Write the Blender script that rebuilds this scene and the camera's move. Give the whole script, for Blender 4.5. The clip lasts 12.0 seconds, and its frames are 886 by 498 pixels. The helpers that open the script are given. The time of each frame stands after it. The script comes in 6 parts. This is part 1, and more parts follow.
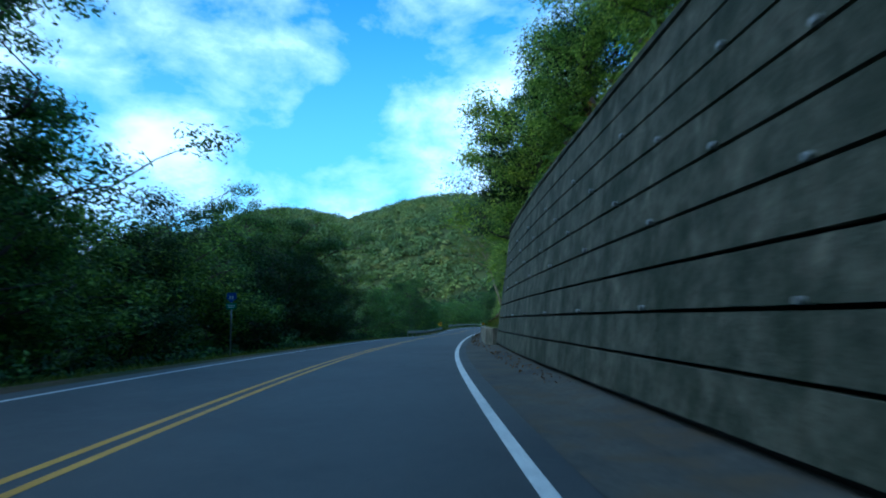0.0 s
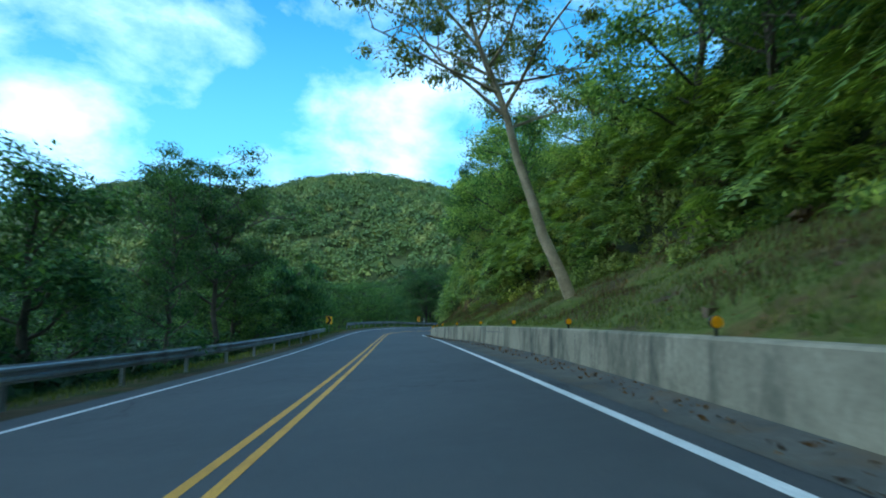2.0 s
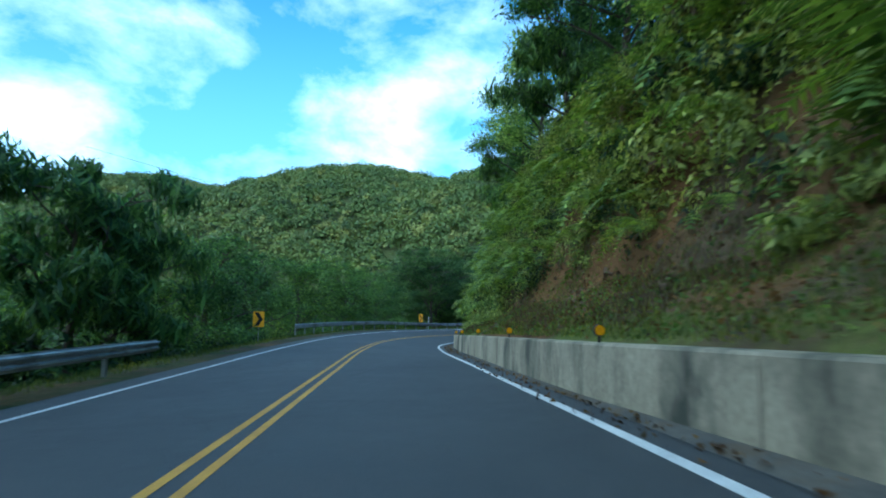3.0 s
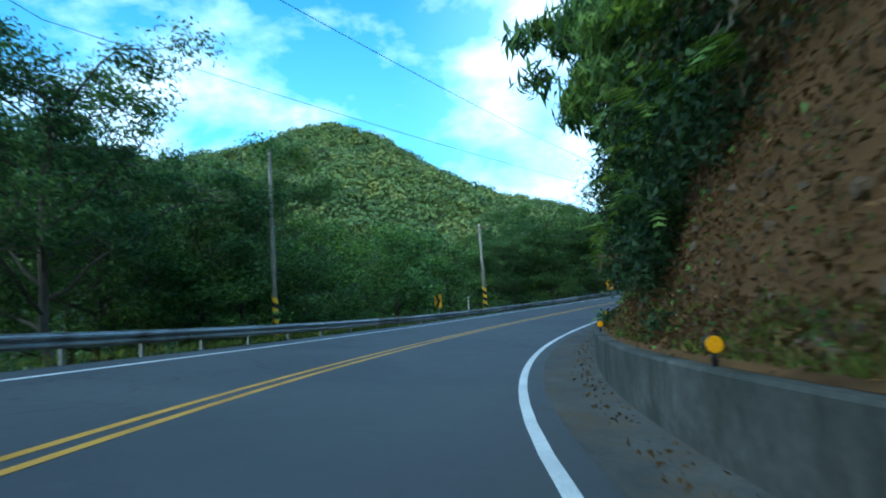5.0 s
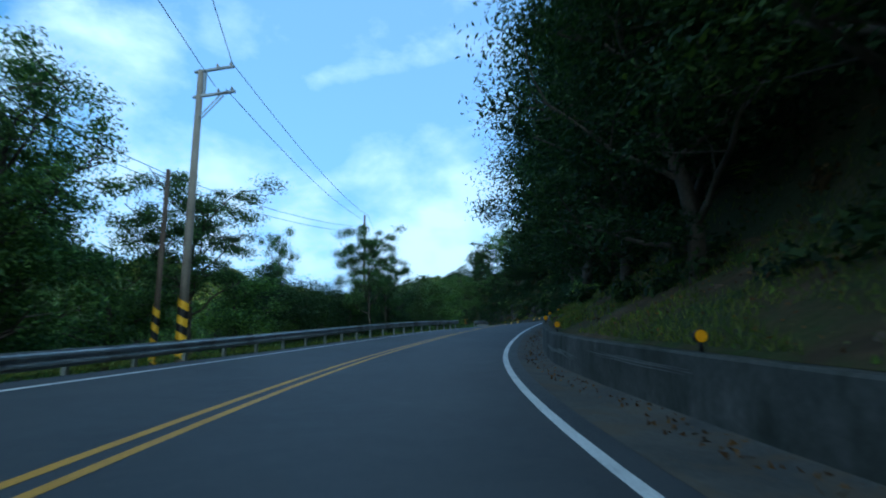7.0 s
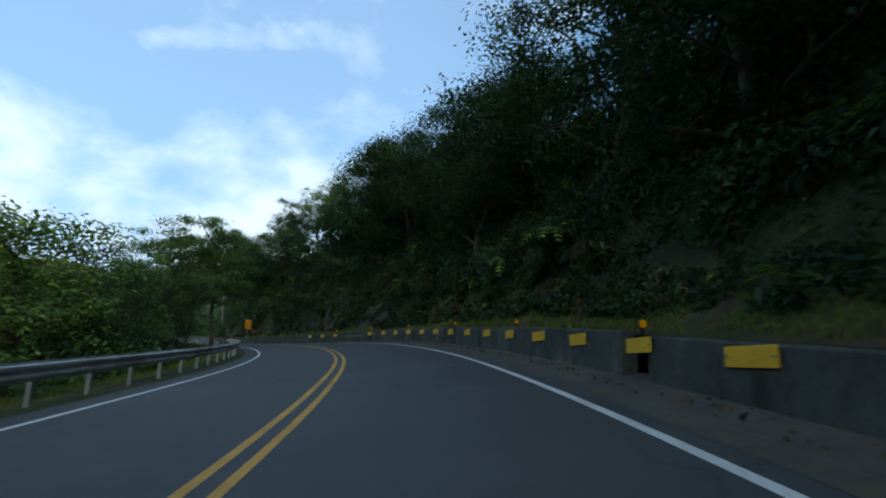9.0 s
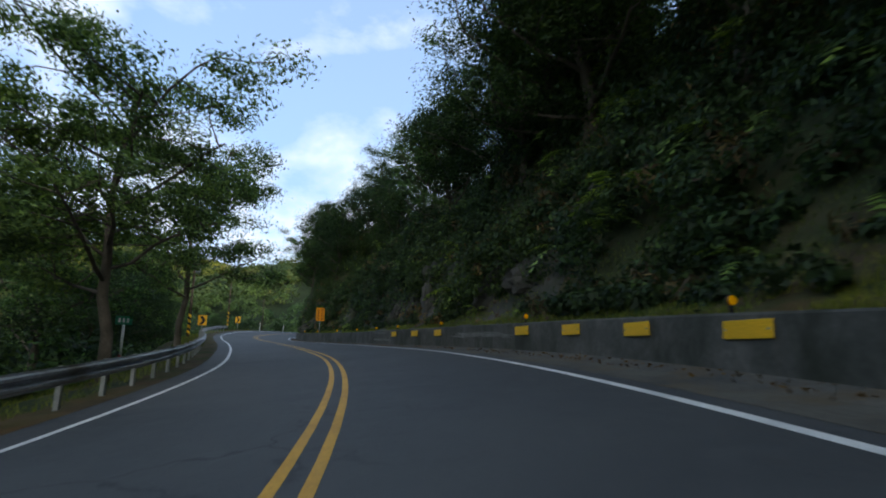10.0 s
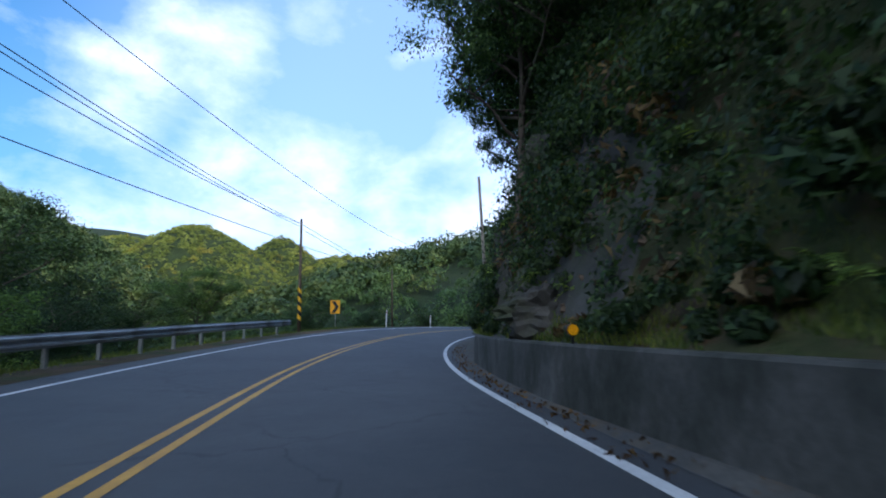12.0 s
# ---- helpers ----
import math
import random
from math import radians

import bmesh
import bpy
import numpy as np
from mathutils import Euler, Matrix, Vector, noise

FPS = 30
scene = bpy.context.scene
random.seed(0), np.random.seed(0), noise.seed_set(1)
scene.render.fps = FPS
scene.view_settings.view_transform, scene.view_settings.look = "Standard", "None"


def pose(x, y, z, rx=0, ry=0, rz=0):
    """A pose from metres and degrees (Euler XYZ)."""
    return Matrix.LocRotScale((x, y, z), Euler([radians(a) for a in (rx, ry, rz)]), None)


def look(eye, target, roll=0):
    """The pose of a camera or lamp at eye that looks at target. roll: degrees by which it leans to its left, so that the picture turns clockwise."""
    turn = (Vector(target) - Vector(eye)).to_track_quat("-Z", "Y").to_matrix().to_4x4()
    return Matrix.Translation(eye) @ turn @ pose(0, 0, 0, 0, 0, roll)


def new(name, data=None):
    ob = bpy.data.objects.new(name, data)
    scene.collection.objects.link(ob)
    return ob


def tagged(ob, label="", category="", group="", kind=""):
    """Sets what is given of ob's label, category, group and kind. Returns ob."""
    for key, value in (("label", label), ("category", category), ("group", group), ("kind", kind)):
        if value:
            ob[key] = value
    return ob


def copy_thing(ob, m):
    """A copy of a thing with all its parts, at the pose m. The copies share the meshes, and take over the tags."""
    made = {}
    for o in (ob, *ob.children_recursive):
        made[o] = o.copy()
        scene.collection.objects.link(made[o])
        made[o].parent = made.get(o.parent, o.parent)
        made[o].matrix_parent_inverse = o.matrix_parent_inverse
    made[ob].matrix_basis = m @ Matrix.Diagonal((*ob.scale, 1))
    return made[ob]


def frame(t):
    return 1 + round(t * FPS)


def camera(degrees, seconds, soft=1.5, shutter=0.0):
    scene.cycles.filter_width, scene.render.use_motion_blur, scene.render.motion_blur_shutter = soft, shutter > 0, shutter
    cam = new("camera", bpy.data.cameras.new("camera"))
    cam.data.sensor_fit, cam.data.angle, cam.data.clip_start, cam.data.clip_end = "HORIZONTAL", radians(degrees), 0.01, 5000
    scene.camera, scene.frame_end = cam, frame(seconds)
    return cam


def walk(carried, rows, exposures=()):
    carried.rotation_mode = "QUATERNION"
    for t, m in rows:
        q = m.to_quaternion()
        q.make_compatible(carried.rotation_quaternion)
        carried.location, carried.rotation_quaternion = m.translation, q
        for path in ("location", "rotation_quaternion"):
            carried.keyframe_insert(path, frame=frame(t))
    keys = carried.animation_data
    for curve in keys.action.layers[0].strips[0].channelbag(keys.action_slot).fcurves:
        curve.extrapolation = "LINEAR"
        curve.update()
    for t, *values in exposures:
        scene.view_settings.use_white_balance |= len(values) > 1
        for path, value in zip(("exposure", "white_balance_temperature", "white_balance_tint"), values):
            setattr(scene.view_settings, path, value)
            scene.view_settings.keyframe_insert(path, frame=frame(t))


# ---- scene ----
cam = camera(77.87, 12.0, soft=1.9, shutter=0.10)
# seconds, place, turn: a car driven along its lane
PATH = [
    (0.00, 0.000, 0.000, 0.000, 96.52, 0.78, 0.09),
    (0.25, -0.491, 8.432, -0.193, 96.69, 0.47, -1.75),
    (0.50, -0.720, 16.872, -0.363, 96.80, 0.18, -3.53),
    (0.75, -0.697, 25.306, -0.527, 96.77, -0.06, -5.24),
    (1.00, -0.439, 33.718, -0.703, 96.66, -0.22, -6.70),
    (1.25, -0.008, 42.084, -0.896, 96.50, -0.13, -7.64),
    (1.50, 0.534, 50.380, -1.111, 96.37, -0.09, -8.31),
    (1.75, 1.161, 58.624, -1.338, 96.33, -0.45, -8.88),
    (2.00, 1.849, 66.833, -1.564, 96.35, -0.88, -9.29),
    (2.25, 2.573, 75.000, -1.779, 96.48, -1.13, -9.52),
    (2.50, 3.312, 83.107, -1.974, 96.58, -1.20, -9.63),
    (2.75, 4.049, 91.045, -2.162, 96.53, -1.03, -9.69),
    (3.00, 4.770, 98.710, -2.355, 96.41, -0.62, -9.74),
    (3.25, 5.482, 106.171, -2.560, 96.26, 0.05, -9.67),
    (3.50, 6.200, 113.505, -2.783, 96.10, 0.85, -10.06),
    (3.75, 7.028, 120.715, -3.018, 96.02, 1.68, -11.37),
    (4.00, 8.078, 127.789, -3.258, 95.96, 2.50, -13.80),
    (4.25, 9.515, 134.658, -3.509, 95.77, 3.34, -17.98),
    (4.50, 11.478, 141.222, -3.772, 95.74, 4.01, -23.12),
    (4.75, 13.973, 147.398, -4.002, 96.23, 4.36, -28.58),
    (5.00, 16.977, 153.103, -4.157, 96.86, 4.33, -34.55),
    (5.25, 20.461, 158.252, -4.246, 97.35, 3.67, -41.23),
    (5.50, 24.371, 162.773, -4.281, 97.86, 2.76, -48.09),
    (5.75, 28.671, 166.721, -4.254, 98.52, 1.81, -54.63),
    (6.00, 33.356, 170.148, -4.157, 99.20, 1.06, -60.99),
    (6.25, 38.431, 173.073, -3.995, 99.78, 0.97, -67.19),
    (6.50, 43.907, 175.498, -3.771, 100.33, 1.08, -73.04),
    (6.75, 49.706, 177.412, -3.482, 100.91, 1.00, -78.41),
    (7.00, 55.752, 178.824, -3.126, 101.45, 1.02, -83.28),
    (7.25, 61.982, 179.757, -2.710, 101.92, 1.41, -87.56),
    (7.50, 68.347, 180.247, -2.238, 102.37, 1.78, -91.32),
    (7.75, 74.808, 180.336, -1.701, 102.97, 1.79, -94.70),
    (8.00, 81.339, 180.069, -1.092, 103.44, 1.51, -97.54),
    (8.25, 87.931, 179.519, -0.443, 103.54, 0.80, -99.82),
    (8.50, 94.588, 178.761, 0.208, 103.32, -0.09, -101.31),
    (8.75, 101.312, 177.903, 0.811, 102.58, -0.98, -101.80),
    (9.00, 108.109, 177.060, 1.319, 101.79, -1.77, -101.22),
    (9.25, 114.972, 176.370, 1.764, 101.48, -2.27, -99.36),
    (9.50, 121.884, 175.972, 2.182, 101.23, -2.45, -96.58),
    (9.75, 128.783, 175.946, 2.554, 100.74, -2.03, -93.08),
    (10.00, 135.599, 176.354, 2.860, 100.25, -1.49, -89.20),
    (10.25, 142.335, 177.209, 3.119, 99.96, -1.38, -85.27),
    (10.50, 148.992, 178.518, 3.347, 99.72, -1.27, -81.49),
    (10.75, 155.542, 180.233, 3.547, 99.47, -0.78, -78.03),
    (11.00, 161.956, 182.289, 3.716, 99.23, -0.26, -75.23),
    (11.25, 168.164, 184.542, 3.851, 98.91, -0.05, -73.53),
    (11.50, 174.111, 186.842, 3.948, 98.70, 0.14, -72.78),
    (11.75, 179.844, 189.078, 4.037, 98.81, 0.53, -73.17),
    (12.00, 185.415, 191.161, 4.143, 99.04, 0.96, -74.02),
]
EXPOSURES = [
    (0.0, 0.12, 4600, 0),
    (1.5, 0.22, 4850, -5),
    (3.0, 0.42, 5000, -1),
    (5.5, 0.56, 4850, -4),
    (6.0, 0.17, 4550, 3),
    (6.5, -0.14, 4520, 6),
    (7.5, -0.55, 5350, -11),
    (9.5, -0.35, 6250, 11),
    (10.0, -0.2, 6500, 15),
    (10.5, 0.42, 6400, 21),
    (11.0, 0.55, 6550, 21),
    (11.5, 0.2, 5700, 17),
    (12.0, -0.16, 5450, 21),
]
walk(cam, [(r[0], pose(*r[1:])) for r in PATH], EXPOSURES)

# ---- world and sun ----
SUN_AZ, SUN_EL = 198.0, 14.0          # degrees, clockwise from +y
world = bpy.data.worlds.new("sky")
scene.world = world
world.use_nodes = True


CLOUDS = [   # azimuth, elevation, radius in degrees, more or less cloud
    (-28, 21, 7, 0.17), (-27, 14, 6, 0.14), (-19, 24, 5, 0.13), (-12, 26, 3, 0.05), (2, 18, 7, 0.18), (12, 26, 6, 0.07), (-5, 26, 6, -0.14), (-20, 17, 3, -0.06), (-11, 19, 4, -0.08), (14, 24, 8, 0.06),
    (50, 27, 6, 0.22), (42, 22, 5, 0.20), (36, 29, 5, -0.10), (29, 22, 5, -0.04), (56, 15, 8, 0.14), (63, 26, 5, -0.10), (72, 25, 7, -0.06), (82, 25, 7, -0.05), (78, 21, 24, 0.04), (75, 13, 8, 0.12), (64, 16, 7, 0.08), (90, 14, 9, 0.08),
    # (0, 78), (-78, 26), (-125, 28): unseen clouds added to brighten the bank
    (61, 31, 3, 0.08), (77, 32, 8, -0.10), (86, 36, 5, -0.06), (0, 78, 38, 0.03), (66, 20, 6, 0.06), (80, 18, 6, 0.05), (100, 24, 11, -0.08), (-78, 26, 36, 0.36), (-125, 28, 36, 0.30), (150, 45, 40, -0.02), (-120, 50, 45, 0.10)]
SKY_TINT = (0.60, 1.58, 2.0, 1.0)
CLOUD_COLOUR = (13.0, 14.6, 15.8, 1.0)
WEST_FILL_GAIN = (1.65, 1.58, 1.4, 1.0)
EAST_COLOUR = (8.0, 11.5, 16.8, 1.0)
HAZE_COLOUR = (4.6, 8.6, 11.5, 1.0)
SKY_STRENGTH = 0.1


def build_sky():
    nt = world.node_tree
    nt.nodes.clear()
    N, L = nt.nodes.new, nt.links.new
    out, bg = N("ShaderNodeOutputWorld"), N("ShaderNodeBackground")
    sky = N("ShaderNodeTexSky")
    sky.sky_type, sky.sun_disc = "NISHITA", False
    sky.sun_elevation, sky.sun_rotation = radians(SUN_EL), radians(SUN_AZ)
    sky.air_density, sky.dust_density, sky.ozone_density = 1.0, 0.8, 2.0
    tc = N("ShaderNodeTexCoord")
    way = tc.outputs["Generated"]
    sep = N("ShaderNodeSeparateXYZ")
    L(way, sep.inputs[0])
    mp = N("ShaderNodeMapping")
    mp.inputs["Scale"].default_value = (1.0, 1.0, 1.7)
    L(way, mp.inputs[0])
    big = N("ShaderNodeTexNoise")
    big.inputs["Scale"].default_value, big.inputs["Detail"].default_value = 5.2, 10
    big.inputs["Roughness"].default_value, big.inputs["Distortion"].default_value = 0.58, 0.15
    L(mp.outputs[0], big.inputs["Vector"])
    total = big.outputs["Fac"]

    def plus(x, y):
        m = N("ShaderNodeMath"); m.operation = "ADD"
        L(x, m.inputs[0]); L(y, m.inputs[1])
        return m.outputs[0]

    # the cloud thickens towards the horizon
    low = N("ShaderNodeMapRange")
    low.inputs["From Min"].default_value, low.inputs["From Max"].default_value = 0.15, 0.36
    low.inputs["To Min"].default_value, low.inputs["To Max"].default_value = 0.10, -0.03
    L(sep.outputs[2], low.inputs["Value"])
    total = plus(total, low.outputs[0])
    for az, el, rad, amount in CLOUDS:
        d = N("ShaderNodeVectorMath"); d.operation = "DOT_PRODUCT"
        d.inputs[1].default_value = (math.sin(radians(az)) * math.cos(radians(el)), math.cos(radians(az)) * math.cos(radians(el)), math.sin(radians(el)))
        L(way, d.inputs[0])
        r = N("ShaderNodeMapRange"); r.interpolation_type = "SMOOTHSTEP"
        r.inputs["From Min"].default_value, r.inputs["From Max"].default_value = math.cos(radians(rad * 1.25)), math.cos(radians(rad * 0.25))
        r.inputs["To Min"].default_value, r.inputs["To Max"].default_value = 0.0, amount
        L(d.outputs["Value"], r.inputs["Value"])
        total = plus(total, r.outputs[0])
    a_, b_ = (Vector((math.sin(radians(az)) * math.cos(radians(el)), math.cos(radians(az)) * math.cos(radians(el)), math.sin(radians(el)))) for az, el in ((66, 27.2), (90, 32.8)))
    line = N("ShaderNodeVectorMath"); line.operation = "DOT_PRODUCT"          # one long thin streak of high cloud
    line.inputs[1].default_value = a_.cross(b_).normalized()
    warp = N("ShaderNodeVectorMath"); warp.operation = "MULTIPLY_ADD"
    warp.inputs[1].default_value, warp.inputs[2].default_value = (0.05, 0.05, 0.05), (0, 0, 0)
    L(big.outputs["Color"], warp.inputs[0])
    moved = N("ShaderNodeVectorMath"); moved.operation = "ADD"
    L(way, moved.inputs[0]); L(warp.outputs[0], moved.inputs[1]); L(moved.outputs[0], line.inputs[0])
    away = N("ShaderNodeMath"); away.operation = "ABSOLUTE"
    L(line.outputs["Value"], away.inputs[0])
    thin = N("ShaderNodeMapRange"); thin.interpolation_type = "SMOOTHSTEP"
    thin.inputs["From Min"].default_value, thin.inputs["From Max"].default_value = 0.003, 0.030
    thin.inputs["To Min"].default_value, thin.inputs["To Max"].default_value = 0.15, 0.0
    L(away.outputs[0], thin.inputs["Value"])
    near = N("ShaderNodeVectorMath"); near.operation = "DOT_PRODUCT"
    near.inputs[1].default_value = ((a_ + b_) / 2).normalized()
    L(way, near.inputs[0])
    part_ = N("ShaderNodeMapRange"); part_.interpolation_type = "SMOOTHSTEP"
    part_.inputs["From Min"].default_value, part_.inputs["From Max"].default_value = math.cos(radians(13)), math.cos(radians(6))
    L(near.outputs["Value"], part_.inputs["Value"])
    both = N("ShaderNodeMath"); both.operation = "MULTIPLY"
    L(thin.outputs[0], both.inputs[0]); L(part_.outputs[0], both.inputs[1])
    total = plus(total, both.outputs[0])
    mask = N("ShaderNodeValToRGB")
    mask.color_ramp.elements[0].position, mask.color_ramp.elements[1].position = 0.47, 0.80
    mask.color_ramp.elements.new(0.60).color = (0.30, 0.30, 0.30, 1)
    L(total, mask.inputs[0])
    tint = N("ShaderNodeMix"); tint.data_type = "RGBA"; tint.blend_type = "MULTIPLY"
    tint.inputs["Factor"].default_value = 1.0
    tint.inputs["B"].default_value = SKY_TINT
    L(sky.outputs[0], tint.inputs["A"])
    veil = N("ShaderNodeMapRange"); veil.interpolation_type = "SMOOTHSTEP"     # thin white haze, thickest low down
    veil.inputs["From Min"].default_value, veil.inputs["From Max"].default_value = 0.12, 0.62
    veil.inputs["To Min"].default_value, veil.inputs["To Max"].default_value = 0.60, 0.08
    L(sep.outputs[2], veil.inputs["Value"])
    side = N("ShaderNodeVectorMath"); side.operation = "DOT_PRODUCT"          # hazier towards the bright east
    side.inputs[1].default_value = (math.sin(radians(80)) * math.cos(radians(20)), math.cos(radians(80)) * math.cos(radians(20)), math.sin(radians(20)))
    L(way, side.inputs[0])
    east = N("ShaderNodeMapRange"); east.interpolation_type = "SMOOTHSTEP"
    east.inputs["From Min"].default_value, east.inputs["From Max"].default_value = math.cos(radians(46)), math.cos(radians(16))
    east.inputs["To Min"].default_value, east.inputs["To Max"].default_value = 0.0, 0.55
    L(side.outputs["Value"], east.inputs["Value"])
    pale = N("ShaderNodeMix"); pale.data_type = "RGBA"
    pale.inputs["B"].default_value = HAZE_COLOUR
    L(veil.outputs[0], pale.inputs["Factor"]); L(tint.outputs["Result"], pale.inputs["A"])
    glow = N("ShaderNodeMix"); glow.data_type = "RGBA"
    glow.inputs["B"].default_value = EAST_COLOUR
    L(east.outputs[0], glow.inputs["Factor"]); L(pale.outputs["Result"], glow.inputs["A"])
    mix = N("ShaderNodeMix"); mix.data_type = "RGBA"
    mix.inputs["B"].default_value = CLOUD_COLOUR
    L(mask.outputs[0], mix.inputs["Factor"]); L(glow.outputs["Result"], mix.inputs["A"])
    # clouds and haze brighten and warm towards the unseen west: added fill light
    west_fill = N("ShaderNodeVectorMath"); west_fill.operation = "DOT_PRODUCT"
    west_fill.inputs[1].default_value = (math.sin(radians(238)) * math.cos(radians(26)), math.cos(radians(238)) * math.cos(radians(26)), math.sin(radians(26)))
    L(way, west_fill.inputs[0])
    warm = N("ShaderNodeMapRange"); warm.interpolation_type = "SMOOTHSTEP"
    warm.inputs["From Min"].default_value, warm.inputs["From Max"].default_value = math.cos(radians(84)), math.cos(radians(16))
    L(west_fill.outputs["Value"], warm.inputs["Value"])
    lit = N("ShaderNodeMix"); lit.data_type = "RGBA"; lit.blend_type = "MULTIPLY"
    lit.inputs["B"].default_value = WEST_FILL_GAIN
    L(warm.outputs[0], lit.inputs["Factor"]); L(mix.outputs["Result"], lit.inputs["A"])
    L(lit.outputs["Result"], bg.inputs[0])
    bg.inputs[1].default_value = SKY_STRENGTH
    L(bg.outputs[0], out.inputs[0])


build_sky()
sun = new("sun", bpy.data.lights.new("sun", "SUN"))
sun.data.energy, sun.data.angle, sun.data.color = 5.0, radians(0.6), (1.0, 0.85, 0.55)
_az, _el = radians(SUN_AZ), radians(SUN_EL)
sun.matrix_world = look((0, 0, 300), Vector((0, 0, 300)) - 100 * Vector((math.sin(_az) * math.cos(_el), math.cos(_az) * math.cos(_el), math.sin(_el))))

# ---- materials ----


def material(name):
    m = bpy.data.materials.new(name)
    m.use_nodes = True
    nt = m.node_tree
    nt.nodes.clear()
    out = nt.nodes.new("ShaderNodeOutputMaterial")
    return m, nt, nt.nodes.new, nt.links.new, out


def coords(nt, scale=1.0):
    g = nt.nodes.new("ShaderNodeNewGeometry")
    v = nt.nodes.new("ShaderNodeVectorMath"); v.operation = "SCALE"
    v.inputs["Scale"].default_value = scale
    nt.links.new(g.outputs["Position"], v.inputs[0])
    return v.outputs[0]


def noise_node(nt, vec, scale, detail=6.0, rough=0.6, dist=0.0):
    n = nt.nodes.new("ShaderNodeTexNoise")
    n.inputs["Scale"].default_value, n.inputs["Detail"].default_value = scale, detail
    n.inputs["Roughness"].default_value, n.inputs["Distortion"].default_value = rough, dist
    nt.links.new(vec, n.inputs["Vector"])
    return n.outputs["Fac"]


def ramp(nt, fac, stops):
    r = nt.nodes.new("ShaderNodeValToRGB")
    while len(r.color_ramp.elements) < len(stops):
        r.color_ramp.elements.new(0.5)
    for e, (p, c) in zip(r.color_ramp.elements, stops):
        e.position, e.color = p, (*c, 1.0) if len(c) == 3 else c
    nt.links.new(fac, r.inputs[0])
    return r.outputs[0]


def mixed(nt, a, b, fac, blend="MIX"):
    m = nt.nodes.new("ShaderNodeMix"); m.data_type = "RGBA"; m.blend_type = blend
    for key, val in (("Factor", fac), ("A", a), ("B", b)):
        if isinstance(val, (int, float)):
            m.inputs[key].default_value = val
        elif isinstance(val, tuple):
            m.inputs[key].default_value = (*val, 1.0)
        else:
            nt.links.new(val, m.inputs[key])
    return m.outputs["Result"]


def surface(name, stops, big=0.4, fine=14.0, rough=0.85, bump=0.3, metal=0.0, dist=0.02, stain=None, stain_scale=(0.6, 0.6, 0.6)):
    """A two-scale surface: a large tone change and a fine grain, in world metres."""
    m, nt, N, L, out = material(name)
    p = coords(nt)
    a = ramp(nt, noise_node(nt, p, big, 5, 0.6, 0.3), stops)
    g = noise_node(nt, p, fine, 5, 0.7)
    c = mixed(nt, a, ramp(nt, g, [(0.25, (0.55, 0.55, 0.55)), (0.75, (1.25, 1.25, 1.25))]), 0.8, "MULTIPLY")
    if stain:
        mp = N("ShaderNodeMapping"); mp.inputs["Scale"].default_value = stain_scale
        L(p, mp.inputs[0])
        s = ramp(nt, noise_node(nt, mp.outputs[0], 1.0, 7, 0.65), [(0.48, (0, 0, 0)), (0.66, (1, 1, 1))])
        c = mixed(nt, c, stain, s)
    b = N("ShaderNodeBsdfPrincipled")
    L(c, b.inputs["Base Color"])
    b.inputs["Roughness"].default_value, b.inputs["Metallic"].default_value = rough, metal
    b.inputs["Specular IOR Level"].default_value = 0.3
    bp = N("ShaderNodeBump"); bp.inputs["Strength"].default_value = bump; bp.inputs["Distance"].default_value = dist
    L(g, bp.inputs["Height"]); L(bp.outputs[0], b.inputs["Normal"])
    L(b.outputs[0], out.inputs[0])
    return m


def plain(name, colour, rough=0.5, metal=0.0, wear=0.25):
    dark = tuple(c * (1 - wear) for c in colour)
    return surface(name, [(0.3, dark), (0.65, colour)], big=1.7, fine=40, rough=rough, bump=0.05, metal=metal, dist=0.004)


